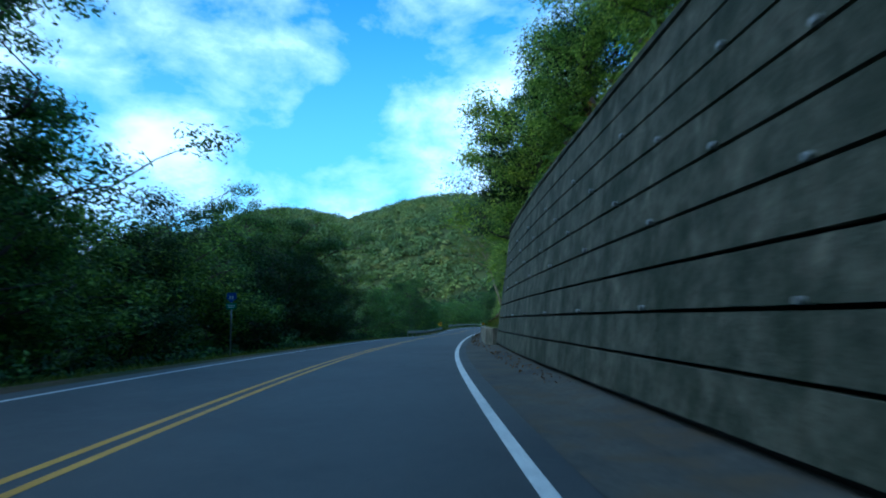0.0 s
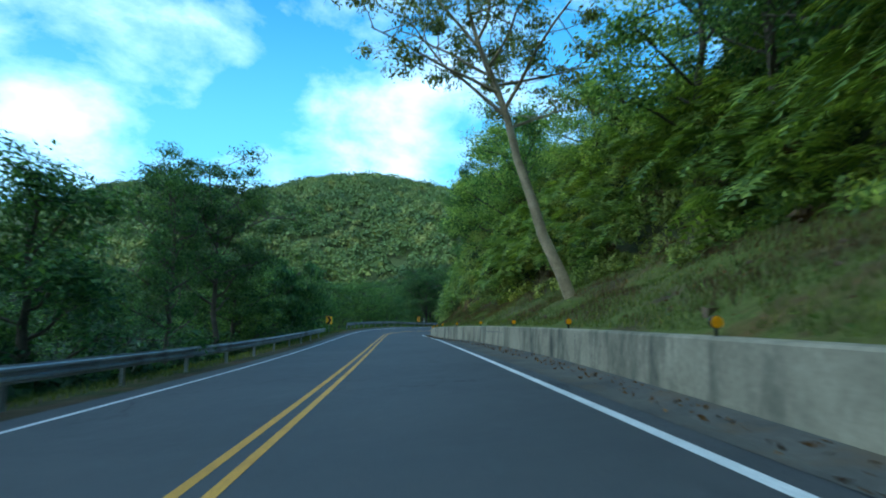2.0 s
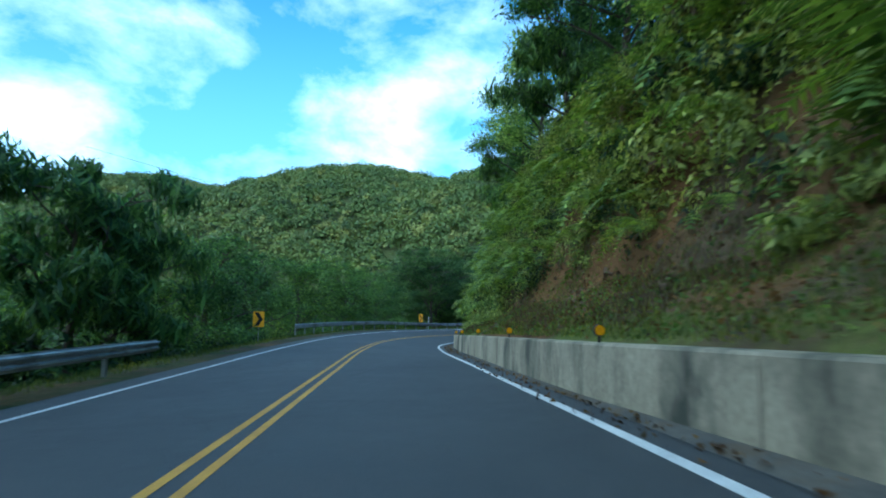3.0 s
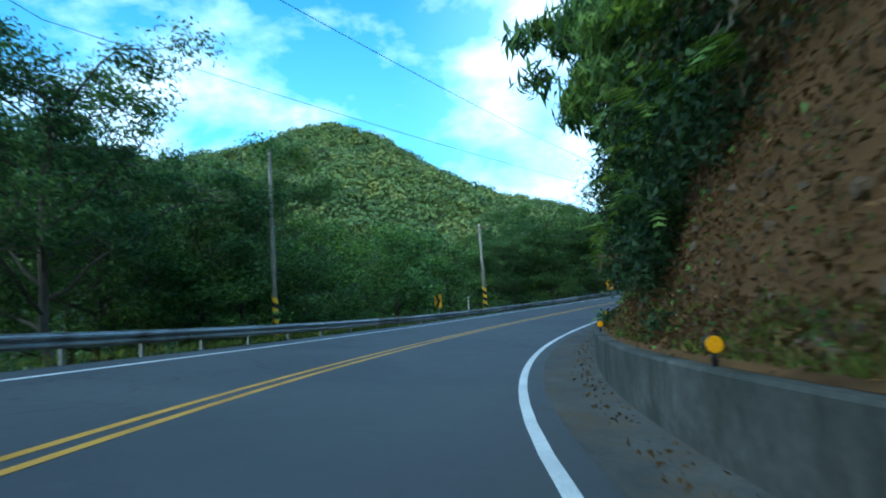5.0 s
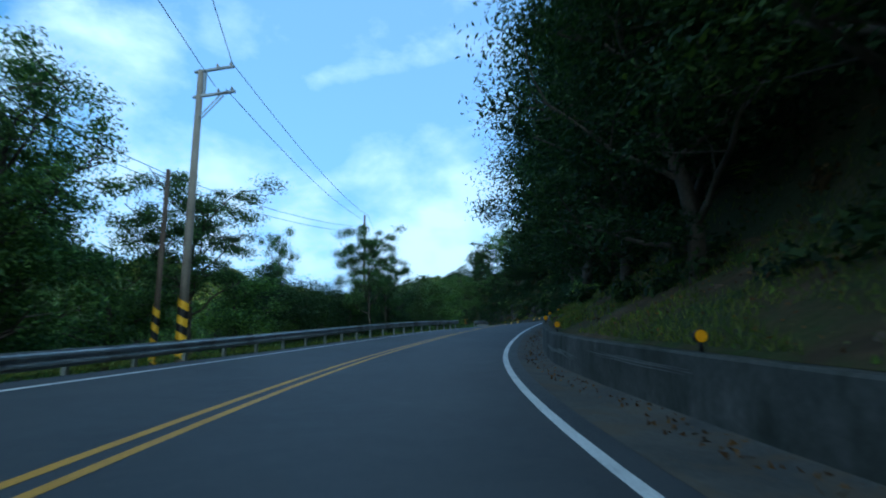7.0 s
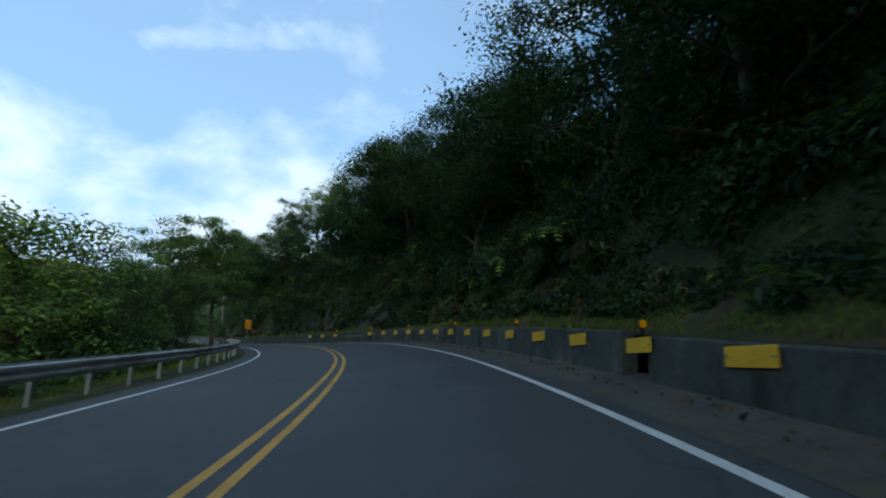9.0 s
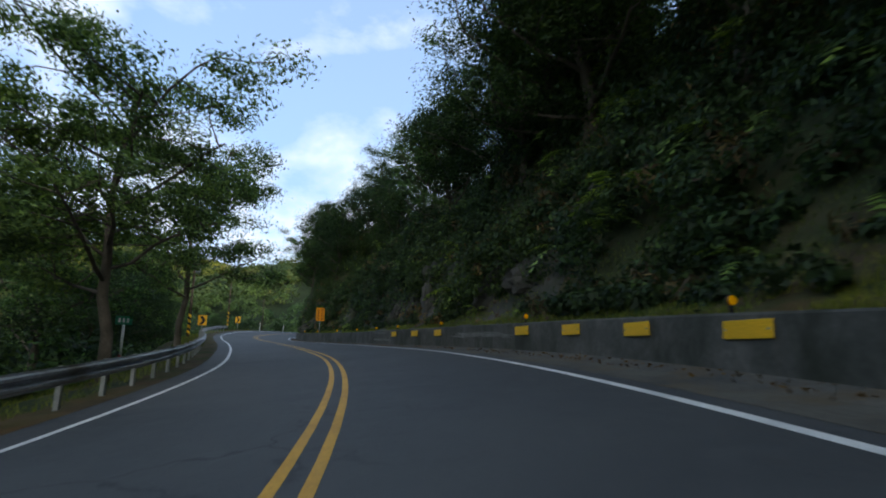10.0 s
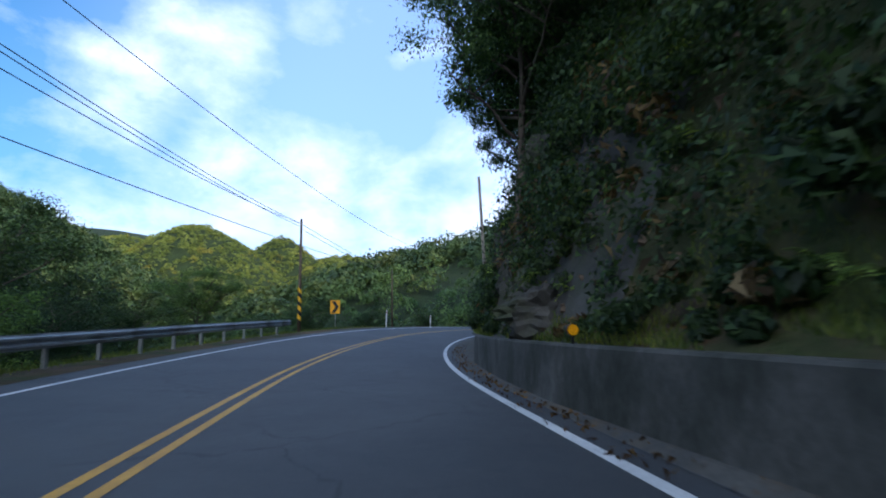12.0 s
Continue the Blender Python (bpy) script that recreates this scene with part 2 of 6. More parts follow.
def leaves(name, dark, mid, light, patch=0.12, through_light=0.35, by_crown=False):
    m, nt, N, L, out = material(name)
    g = N("ShaderNodeNewGeometry")
    own = ramp(nt, g.outputs["Random Per Island"], [(0.0, dark), (0.5, mid), (0.93, light), (1.0, tuple(min(1, c * 1.5) for c in light))])
    area = ramp(nt, noise_node(nt, coords(nt), patch, 3, 0.6), [(0.3, (0.6, 0.72, 0.75)), (0.5, (1.0, 1.0, 1.0)), (0.72, (1.45, 1.25, 0.75))])
    c = mixed(nt, own, area, 0.85, "MULTIPLY")
    if by_crown:          # tone changes from tree to tree, not from leaf to leaf
        cell = N("ShaderNodeTexVoronoi"); cell.inputs["Scale"].default_value = 0.115
        L(coords(nt), cell.inputs["Vector"])
        sep = N("ShaderNodeSeparateColor"); L(cell.outputs["Color"], sep.inputs[0])
        tree_ = ramp(nt, sep.outputs[0], [(0.0, dark), (0.35, mid), (0.7, mid), (0.9, light), (1.0, (mid[0] * 1.7, mid[1] * 1.15, mid[2]))])
        c = mixed(nt, mixed(nt, c, tree_, 0.9), area, 0.5, "MULTIPLY")
    else:
        one = N("ShaderNodeObjectInfo")
        c = mixed(nt, c, ramp(nt, one.outputs["Random"], [(0.0, (0.78, 0.82, 0.85)), (0.5, (1.0, 1.0, 1.0)), (1.0, (1.28, 1.16, 0.95))]), 1.0, "MULTIPLY")
    d = N("ShaderNodeBsdfPrincipled")
    d.inputs["Roughness"].default_value = 0.55
    d.inputs["Specular IOR Level"].default_value = 0.25
    t = N("ShaderNodeBsdfTranslucent")
    L(c, d.inputs["Base Color"])
    L(mixed(nt, c, (1.3, 1.25, 0.55), 1.0, "MULTIPLY"), t.inputs["Color"])
    mx = N("ShaderNodeMixShader"); mx.inputs[0].default_value = through_light
    L(d.outputs[0], mx.inputs[1]); L(t.outputs[0], mx.inputs[2]); L(mx.outputs[0], out.inputs[0])
    return m


M = {
    "white": surface("road_white", [(0.3, (0.55, 0.57, 0.58)), (0.6, (0.74, 0.75, 0.75))], big=1.2, fine=30, rough=0.6, bump=0.1, dist=0.003),
    "yellow": surface("road_yellow", [(0.3, (0.44, 0.23, 0.02)), (0.65, (0.64, 0.35, 0.03))], big=0.9, fine=30, rough=0.6, bump=0.1, dist=0.003),
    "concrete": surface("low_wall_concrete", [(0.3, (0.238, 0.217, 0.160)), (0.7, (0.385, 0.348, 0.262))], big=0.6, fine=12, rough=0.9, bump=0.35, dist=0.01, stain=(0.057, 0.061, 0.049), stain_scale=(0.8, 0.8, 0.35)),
    "old_concrete": surface("retaining_concrete", [(0.30, (0.046, 0.056, 0.036)), (0.46, (0.092, 0.098, 0.070)), (0.60, (0.140, 0.138, 0.102)), (0.74, (0.22, 0.205, 0.155))], big=1.9, fine=5, rough=0.92, bump=0.9, dist=0.03, stain=(0.034, 0.045, 0.026), stain_scale=(1.1, 1.1, 0.6)),
    # mossy concrete, darkened beyond that to put the bend's shade into colour
    "dark_concrete": surface("mossy_shaded_concrete", [(0.3, (0.052, 0.056, 0.048)), (0.55, (0.087, 0.087, 0.077)), (0.75, (0.147, 0.143, 0.130))], big=0.9, fine=9, rough=0.9, bump=0.5, dist=0.012, stain=(0.025, 0.029, 0.020), stain_scale=(0.9, 0.9, 0.5)),
    "scrape": surface("scraped_concrete", [(0.3, (0.117, 0.117, 0.108)), (0.7, (0.207, 0.207, 0.194))], big=2.5, fine=18, rough=0.9, bump=0.3, dist=0.006, stain=(0.126, 0.126, 0.117), stain_scale=(2.0, 2.0, 3.0)),
    "stone": surface("bank_stone", [(0.3, (0.075, 0.052, 0.034)), (0.7, (0.19, 0.14, 0.095))], big=1.2, fine=9, rough=0.95, bump=0.6, dist=0.03),
    "gutter": surface("gutter_concrete", [(0.3, (0.056, 0.058, 0.056)), (0.7, (0.118, 0.112, 0.096))], big=0.8, fine=14, rough=0.9, bump=0.4, dist=0.01, stain=(0.096, 0.074, 0.047), stain_scale=(1.3, 1.3, 1.3)),
    "steel": surface("galvanised_steel", [(0.3, (0.30, 0.32, 0.33)), (0.7, (0.46, 0.48, 0.49))], big=1.1, fine=25, rough=0.5, bump=0.05, metal=0.6, dist=0.003, stain=(0.13, 0.12, 0.09)),
    "post": surface("weathered_post_steel", [(0.3, (0.22, 0.24, 0.23)), (0.7, (0.36, 0.37, 0.36))], big=1.5, fine=25, rough=0.6, bump=0.1, metal=0.3, dist=0.003),
    "pole": surface("concrete_pole", [(0.3, (0.20, 0.17, 0.14)), (0.7, (0.34, 0.30, 0.25))], big=0.9, fine=20, rough=0.85, bump=0.3, dist=0.006),
    "wood_pole": surface("tarred_wood_pole", [(0.3, (0.08, 0.055, 0.04)), (0.7, (0.16, 0.12, 0.09))], big=0.8, fine=20, rough=0.85, bump=0.4, dist=0.006),
    "bark": surface("bark", [(0.3, (0.06, 0.05, 0.038)), (0.7, (0.15, 0.125, 0.095))], big=1.4, fine=16, rough=0.9, bump=0.6, dist=0.02),
    "pale_bark": surface("pale_bark", [(0.3, (0.270, 0.208, 0.127)), (0.7, (0.486, 0.390, 0.253))], big=1.4, fine=12, rough=0.9, bump=0.5, dist=0.02),
    "sign_yellow": plain("sign_yellow", (0.85, 0.42, 0.015), 0.4, wear=0.12),
    "sign_orange": plain("sign_orange", (0.85, 0.30, 0.01), 0.45, wear=0.1),
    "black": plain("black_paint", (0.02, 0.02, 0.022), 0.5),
    "amber": plain("amber_reflector", (0.95, 0.42, 0.0), 0.25, wear=0.1),
    "bar_yellow": plain("bar_yellow", (0.88, 0.50, 0.02), 0.4, wear=0.15),
    "sign_blue": plain("sign_blue", (0.03, 0.10, 0.42), 0.4),
    "sign_green": plain("sign_green", (0.02, 0.25, 0.14), 0.4),
    "sign_back": plain("sign_back_grey", (0.35, 0.36, 0.36), 0.5, 0.4),
    "cable": plain("cable_black", (0.015, 0.015, 0.016), 0.6),
    "ceramic": plain("ceramic_insulator", (0.35, 0.33, 0.30), 0.3),
    "tank": plain("transformer_grey", (0.30, 0.33, 0.34), 0.5),
    "red": plain("red_reflector", (0.55, 0.03, 0.02), 0.3),
    "rock": surface("grey_rock", [(0.3, (0.030, 0.031, 0.028)), (0.7, (0.105, 0.100, 0.088))], big=0.5, fine=6, rough=0.9, bump=0.7, dist=0.05, stain=(0.05, 0.06, 0.03)),
    "boulder": surface("brown_boulder", [(0.3, (0.10, 0.075, 0.048)), (0.7, (0.22, 0.17, 0.11))], big=0.7, fine=7, rough=0.9, bump=0.6, dist=0.04),
    # the next two are pale leaves, raised further to paint in brighter light
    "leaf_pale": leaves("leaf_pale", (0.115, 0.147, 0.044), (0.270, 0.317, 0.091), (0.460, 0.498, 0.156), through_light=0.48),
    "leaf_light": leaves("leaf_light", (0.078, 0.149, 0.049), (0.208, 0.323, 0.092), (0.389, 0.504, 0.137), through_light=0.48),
    # yellow-green scrub; the ridges' golden sunlight is partly put into its colour
    "far_light": leaves("far_sun_tinted_leaf", (0.085, 0.115, 0.028), (0.175, 0.215, 0.046), (0.29, 0.33, 0.075), patch=0.03, through_light=0.25, by_crown=True),
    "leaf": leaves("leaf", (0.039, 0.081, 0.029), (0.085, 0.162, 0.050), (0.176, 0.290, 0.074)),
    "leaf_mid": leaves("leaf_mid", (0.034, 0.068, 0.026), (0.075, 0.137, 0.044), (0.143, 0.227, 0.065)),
    # leaf tone darkened to put the shaded bank's gloom into the colour
    "leaf_shaded_tone": leaves("leaf_shaded_tone", (0.013, 0.027, 0.012), (0.029, 0.054, 0.020), (0.056, 0.092, 0.029)),
    # darkened past its own green to carry the late bank's shade
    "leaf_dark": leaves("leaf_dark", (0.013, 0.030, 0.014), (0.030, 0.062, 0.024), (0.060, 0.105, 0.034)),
    "leaf_fern": leaves("leaf_fern", (0.062, 0.108, 0.028), (0.131, 0.214, 0.047), (0.248, 0.344, 0.068)),
    "leaf_dry": leaves("leaf_dry", (0.045, 0.030, 0.016), (0.10, 0.068, 0.032), (0.18, 0.13, 0.06)),
    "leaf_olive": leaves("leaf_olive", (0.10, 0.115, 0.045), (0.19, 0.21, 0.080), (0.30, 0.30, 0.13), through_light=0.6),
    "litter": leaves("dead_leaves", (0.034, 0.018, 0.007), (0.095, 0.048, 0.017), (0.18, 0.10, 0.038)),
    "grass": leaves("grass_blades", (0.045, 0.070, 0.014), (0.095, 0.140, 0.024), (0.17, 0.19, 0.045), patch=0.35),
    "valley_leaf": leaves("valley_leaf", (0.032, 0.064, 0.026), (0.066, 0.120, 0.040), (0.120, 0.184, 0.056), patch=0.05, through_light=0.25, by_crown=True),
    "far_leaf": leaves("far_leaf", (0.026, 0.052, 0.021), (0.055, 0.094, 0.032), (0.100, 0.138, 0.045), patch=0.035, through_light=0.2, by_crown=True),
}


def earth_material(name, rust_from, moss_from, soils=((0.035, 0.028, 0.018), (0.085, 0.062, 0.036), (0.15, 0.115, 0.07)), green=((0.024, 0.036, 0.011), (0.058, 0.078, 0.024))):
    """Bank soil: brown earth, rust-coloured patches and a green film of moss and grass."""
    m, nt, N, L, out = material(name)
    p = coords(nt)
    soil = ramp(nt, noise_node(nt, p, 0.9, 8, 0.7, 0.6), list(zip((0.25, 0.5, 0.72), soils)))
    rust = ramp(nt, noise_node(nt, p, 0.16, 5, 0.6, 0.8), [(rust_from, (0, 0, 0)), (rust_from + 0.12, (1, 1, 1))])
    c = mixed(nt, soil, (0.155, 0.085, 0.034), mixed(nt, (0, 0, 0), rust, 0.75))
    moss = ramp(nt, noise_node(nt, p, 0.45, 7, 0.7), [(moss_from, (0, 0, 0)), (moss_from + 0.18, (1, 1, 1))])
    c = mixed(nt, c, ramp(nt, noise_node(nt, p, 6, 4, 0.7), [(0.3, green[0]), (0.7, green[1])]), moss)
    b = N("ShaderNodeBsdfPrincipled"); L(c, b.inputs["Base Color"])
    b.inputs["Roughness"].default_value = 0.95; b.inputs["Specular IOR Level"].default_value = 0.15
    bp = N("ShaderNodeBump"); bp.inputs["Strength"].default_value = 0.8; bp.inputs["Distance"].default_value = 0.08
    L(noise_node(nt, p, 3.5, 8, 0.75), bp.inputs["Height"]); L(bp.outputs[0], b.inputs["Normal"])
    L(b.outputs[0], out.inputs[0])
    return m




def asphalt_material():
    """Worn asphalt: aggregate, dull and polished areas, fine cracks and old sealed patches."""
    m, nt, N, L, out = material("worn_asphalt")
    p = coords(nt)
    base = ramp(nt, noise_node(nt, p, 0.22, 6, 0.65, 0.5), [(0.28, (0.038, 0.042, 0.047)), (0.5, (0.053, 0.057, 0.062)), (0.75, (0.071, 0.075, 0.078))])
    grit = noise_node(nt, p, 55, 3, 0.8)
    mott = noise_node(nt, p, 3.2, 8, 0.75)
    c = mixed(nt, base, ramp(nt, grit, [(0.3, (0.62, 0.62, 0.62)), (0.7, (1.35, 1.35, 1.35))]), 0.7, "MULTIPLY")
    c = mixed(nt, c, ramp(nt, mott, [(0.3, (0.78, 0.78, 0.79)), (0.7, (1.2, 1.2, 1.19))]), 1.0, "MULTIPLY")
    v = N("ShaderNodeTexVoronoi"); v.feature = "DISTANCE_TO_EDGE"; v.inputs["Scale"].default_value = 0.33
    w = N("ShaderNodeVectorMath"); w.operation = "ADD"
    nz = N("ShaderNodeTexNoise"); nz.inputs["Scale"].default_value = 1.4; nz.inputs["Detail"].default_value = 6
    L(p, nz.inputs["Vector"]); L(p, w.inputs[0]); L(nz.outputs["Color"], w.inputs[1]); L(w.outputs[0], v.inputs["Vector"])
    crack = ramp(nt, v.outputs["Distance"], [(0.0, (1, 1, 1)), (0.012, (0, 0, 0))])
    some = ramp(nt, noise_node(nt, p, 0.12, 2, 0.5), [(0.5, (0, 0, 0)), (0.6, (1, 1, 1))])
    c = mixed(nt, c, (0.022, 0.023, 0.025), mixed(nt, crack, some, 1.0, "MULTIPLY"))
    b = N("ShaderNodeBsdfPrincipled"); L(c, b.inputs["Base Color"])
    L(ramp(nt, mott, [(0.3, (0.62, 0.62, 0.62)), (0.7, (0.82, 0.82, 0.82))]), b.inputs["Roughness"])
    b.inputs["Specular IOR Level"].default_value = 0.4
    bp = N("ShaderNodeBump"); bp.inputs["Strength"].default_value = 0.5; bp.inputs["Distance"].default_value = 0.008
    L(grit, bp.inputs["Height"]); L(bp.outputs[0], b.inputs["Normal"])
    L(b.outputs[0], out.inputs[0])
    return m


M["asphalt"] = asphalt_material()
M["earth"] = earth_material("bank_earth", 0.52, 0.42)
M["bare"] = earth_material("bare_bank_earth", 0.46, 0.52)
M["turf"] = earth_material("bank_turf", 0.55, 0.36, green=((0.060, 0.080, 0.016), (0.145, 0.165, 0.040)))
M["cliff"] = earth_material("rusty_cut_earth", 0.40, 0.60, ((0.026, 0.016, 0.008), (0.075, 0.042, 0.017), (0.14, 0.078, 0.030)))
M["litter_floor"] = surface("leaf_litter_floor", [(0.3, (0.022, 0.032, 0.011)), (0.5, (0.042, 0.052, 0.018)), (0.72, (0.075, 0.065, 0.030))], big=1.1, fine=5, rough=0.95, bump=0.9, dist=0.08)
M["ground"] = surface("forest_floor", [(0.3, (0.012, 0.024, 0.007)), (0.7, (0.032, 0.050, 0.014))], big=0.12, fine=0.5, rough=0.95, bump=0.8, dist=0.4)

# ---- the road's line: its yellow middle, every 12 m ----
ROAD_XY = [
    (-1.0, -30.2), (-1.7, -18.2), (-2.5, -6.2), (-3.2, 5.8), (-3.4, 17.8), (-2.9, 29.8), (-2.0, 41.7), (-0.9, 53.7),
    (0.3, 65.6), (1.4, 77.6), (2.4, 89.5), (3.4, 101.5), (4.4, 113.4), (5.5, 125.4), (7.4, 137.2), (11.1, 148.6),
    (17.3, 158.9), (25.6, 167.5), (35.5, 174.2), (46.5, 178.9), (58.2, 181.6), (70.2, 182.7), (82.2, 182.2), (94.0, 180.7),
    (105.9, 178.8), (117.8, 177.3), (129.8, 176.8), (141.7, 177.7), (153.5, 180.2), (164.8, 184.2), (175.9, 188.8), (186.8, 193.8),
    (197.9, 198.4), (209.4, 201.8), (221.1, 204.0), (233.1, 205.0), (245.1, 204.7), (257.0, 203.2), (268.7, 200.5), (275.2, 194.6),
]
ROAD_ZB = [      # height and cross slope
    (-0.94, -0.049), (-0.98, -0.038), (-1.05, -0.025), (-1.23, -0.008), (-1.49, 0.009), (-1.76, 0.020), (-2.03, 0.026), (-2.35, 0.034),
    (-2.70, 0.048), (-3.04, 0.061), (-3.35, 0.064), (-3.62, 0.048), (-3.90, 0.014), (-4.20, -0.025), (-4.48, -0.066), (-4.74, -0.100),
    (-4.96, -0.110), (-5.03, -0.102), (-4.85, -0.086), (-4.44, -0.067), (-3.86, -0.048), (-3.09, -0.027), (-2.11, -0.005), (-1.04, 0.020),
    (-0.07, 0.048), (0.74, 0.077), (1.42, 0.102), (1.98, 0.110), (2.37, 0.094), (2.63, 0.064), (2.86, 0.031), (3.13, -0.002),
    (3.47, -0.041), (3.87, -0.076), (4.27, -0.097), (4.58, -0.100), (4.82, -0.089), (4.99, -0.072), (5.09, -0.052), (5.14, -0.034),
]
STEP = 12.0


def spline(pts, s):
    pts = np.asarray(pts, float)
    s = np.atleast_1d(np.asarray(s, float)) / STEP
    n = len(pts)
    i = np.clip(s.astype(int), 0, n - 2)
    u = (s - i)[:, None]
    ext = np.vstack([2 * pts[0] - pts[1], pts, 2 * pts[-1] - pts[-2]])
    a, b, c, d = ext[i], ext[i + 1], ext[i + 2], ext[np.minimum(i + 3, n + 1)]
    return 0.5 * (2 * b + (c - a) * u + (2 * a - 5 * b + 4 * c - d) * u * u + (3 * b - a - 3 * c + d) * u ** 3)


ROAD_END = STEP * (len(ROAD_XY) - 1)
SS = np.arange(0, ROAD_END + 0.01, 0.5)
RXY, RZB = spline(ROAD_XY, SS), spline(ROAD_ZB, SS)
RT = np.gradient(RXY, axis=0)
RT /= np.linalg.norm(RT, axis=1)[:, None]
RN = np.stack([RT[:, 1], -RT[:, 0]], 1)


def at(s, o, dz=0.0):
    """World places at s metres along the road, o metres right of the middle, dz above the road's plane."""
    s, o, dz = np.broadcast_arrays(np.asarray(s, float), np.asarray(o, float), np.asarray(dz, float))
    x, y = np.interp(s, SS, RXY[:, 0]), np.interp(s, SS, RXY[:, 1])
    nx, ny = np.interp(s, SS, RN[:, 0]), np.interp(s, SS, RN[:, 1])
    z, b = np.interp(s, SS, RZB[:, 0]), np.interp(s, SS, RZB[:, 1])
    return np.stack([x + nx * o, y + ny * o, z + b * np.clip(o, -5.5, 5.5) + dz], -1)


def heading(s):
    t = np.array([np.interp(s, SS, RT[:, 0]), np.interp(s, SS, RT[:, 1])])
    return math.degrees(math.atan2(-t[0], t[1]))      # turn about z that points +y along the road


def spot(s, o, dz=0.0, turn=0.0, lean=0.0):
    p = at(s, o, dz)
    return pose(p[0], p[1], p[2], 0, lean, heading(s) + turn)


LANE_R, LANE_L = 3.80, 3.48
WALL_S = [0, 42, 50, 55.2, 56.2, 69, 76, 83, 90, 97, 104, 111, 118, 125, 131, 137, 143, 150, 170, 192, 201, 210, 219, 235, 244, 251, 259, 275, 300, 318, 330, 340, 346, 352, 358, 364, 370, 377, 385, 400, 470]
WALL_O = [5.62, 5.6, 5.55, 5.48, 5.02, 4.8, 4.65, 4.52, 4.42, 4.48, 5.0, 5.35, 5.34, 5.2, 4.6, 4.28, 4.3, 4.5, 4.8, 5.07, 5.32, 5.37, 5.5, 5.62, 5.32, 4.9, 5.02, 5.2, 5.35, 5.4, 5.4, 4.9, 4.5, 4.8, 4.95, 4.9, 4.56, 4.3, 4.5, 4.8, 5.0]


def wall_o(s):
    return np.interp(s, WALL_S, WALL_O)


# ---- mesh helpers ----


def mesh_of(name, verts, faces, mats, smooth=False):
    me = bpy.data.meshes.new(name)
    me.from_pydata([tuple(map(float, v)) for v in verts], [], [tuple(int(i) for i in f) for f in faces])
    for m in (mats if isinstance(mats, (list, tuple)) else [mats]):
        me.materials.append(m)
    if smooth:
        me.polygons.foreach_set("use_smooth", [True] * len(me.polygons))
    me.update()
    return me


def loft(name, rows, mat, smooth=False, close=False):
    """A sheet through rows of points, each row as long as the next."""
    rows = np.asarray(rows, float)
    n, k = rows.shape[:2]
    faces = []
    for i in range(n - 1):
        for j in range(k if close else k - 1):
            a, b = i * k + j, i * k + (j + 1) % k
            faces.append((a, b, b + k, a + k))
    if close:
        faces += [tuple(range(k))[::-1], tuple((n - 1) * k + j for j in range(k))]
    return mesh_of(name, rows.reshape(-1, 3), faces, mat, smooth)


def leaf_mesh(name, leaf, mat):
    """Many loose leaves: leaf is (n, corners, 3)."""
    q = np.asarray(leaf, np.float32)
    n, k = q.shape[:2]
    me = bpy.data.meshes.new(name)
    me.vertices.add(n * k)
    me.vertices.foreach_set("co", q.reshape(-1))
    me.loops.add(n * k)
    me.loops.foreach_set("vertex_index", np.arange(n * k, dtype=np.int32))
    me.polygons.add(n)
    me.polygons.foreach_set("loop_start", np.arange(0, n * k, k, dtype=np.int32))
    me.update(calc_edges=True)
    me.materials.append(mat)
    return me


def child(name, me, parent, label="", m=None):
    ob = new(name, me)
    ob.parent = parent
    if m is not None:
        ob.matrix_basis = m
    return tagged(ob, label)


def part(name, bm, mat, parent, label="", m=None):
    me = bpy.data.meshes.new(name)
    bm.to_mesh(me)
    bm.free()
    me.materials.append(mat)
    return child(name, me, parent, label, m)


def box(sx, sy, sz, at_=(0, 0, 0), bevel=0.0, turn=None):
    bm = bmesh.new()
    bmesh.ops.create_cube(bm, size=1.0)
    bmesh.ops.scale(bm, vec=(sx, sy, sz), verts=bm.verts)
    if bevel:
        bmesh.ops.bevel(bm, geom=bm.edges[:], offset=bevel, segments=2, affect="EDGES", profile=0.5)
    if turn is not None:
        bmesh.ops.transform(bm, matrix=turn, verts=bm.verts)
    bmesh.ops.translate(bm, vec=at_, verts=bm.verts)
    return bm


def tube(r0, r1, h, at_=(0, 0, 0), seg=14, turn=None):
    bm = bmesh.new()
    bmesh.ops.create_cone(bm, cap_ends=True, segments=seg, radius1=r0, radius2=r1, depth=h)
    bmesh.ops.translate(bm, vec=(0, 0, h / 2), verts=bm.verts)
    if turn is not None:
        bmesh.ops.transform(bm, matrix=turn, verts=bm.verts)
    bmesh.ops.translate(bm, vec=at_, verts=bm.verts)
    for f in bm.faces:
        f.smooth = len(f.verts) == 4
    return bm


def merge(*bms):
    out = bmesh.new()
    for b in bms:
        me = bpy.data.meshes.new("tmp")
        b.to_mesh(me)
        b.free()
        out.from_mesh(me)
        bpy.data.meshes.remove(me)
    return out


def thing(name, m, label, category, group=""):
    ob = new(name)
    ob.matrix_basis = m
    return tagged(ob, label, category, group)


rng = np.random.default_rng(7)


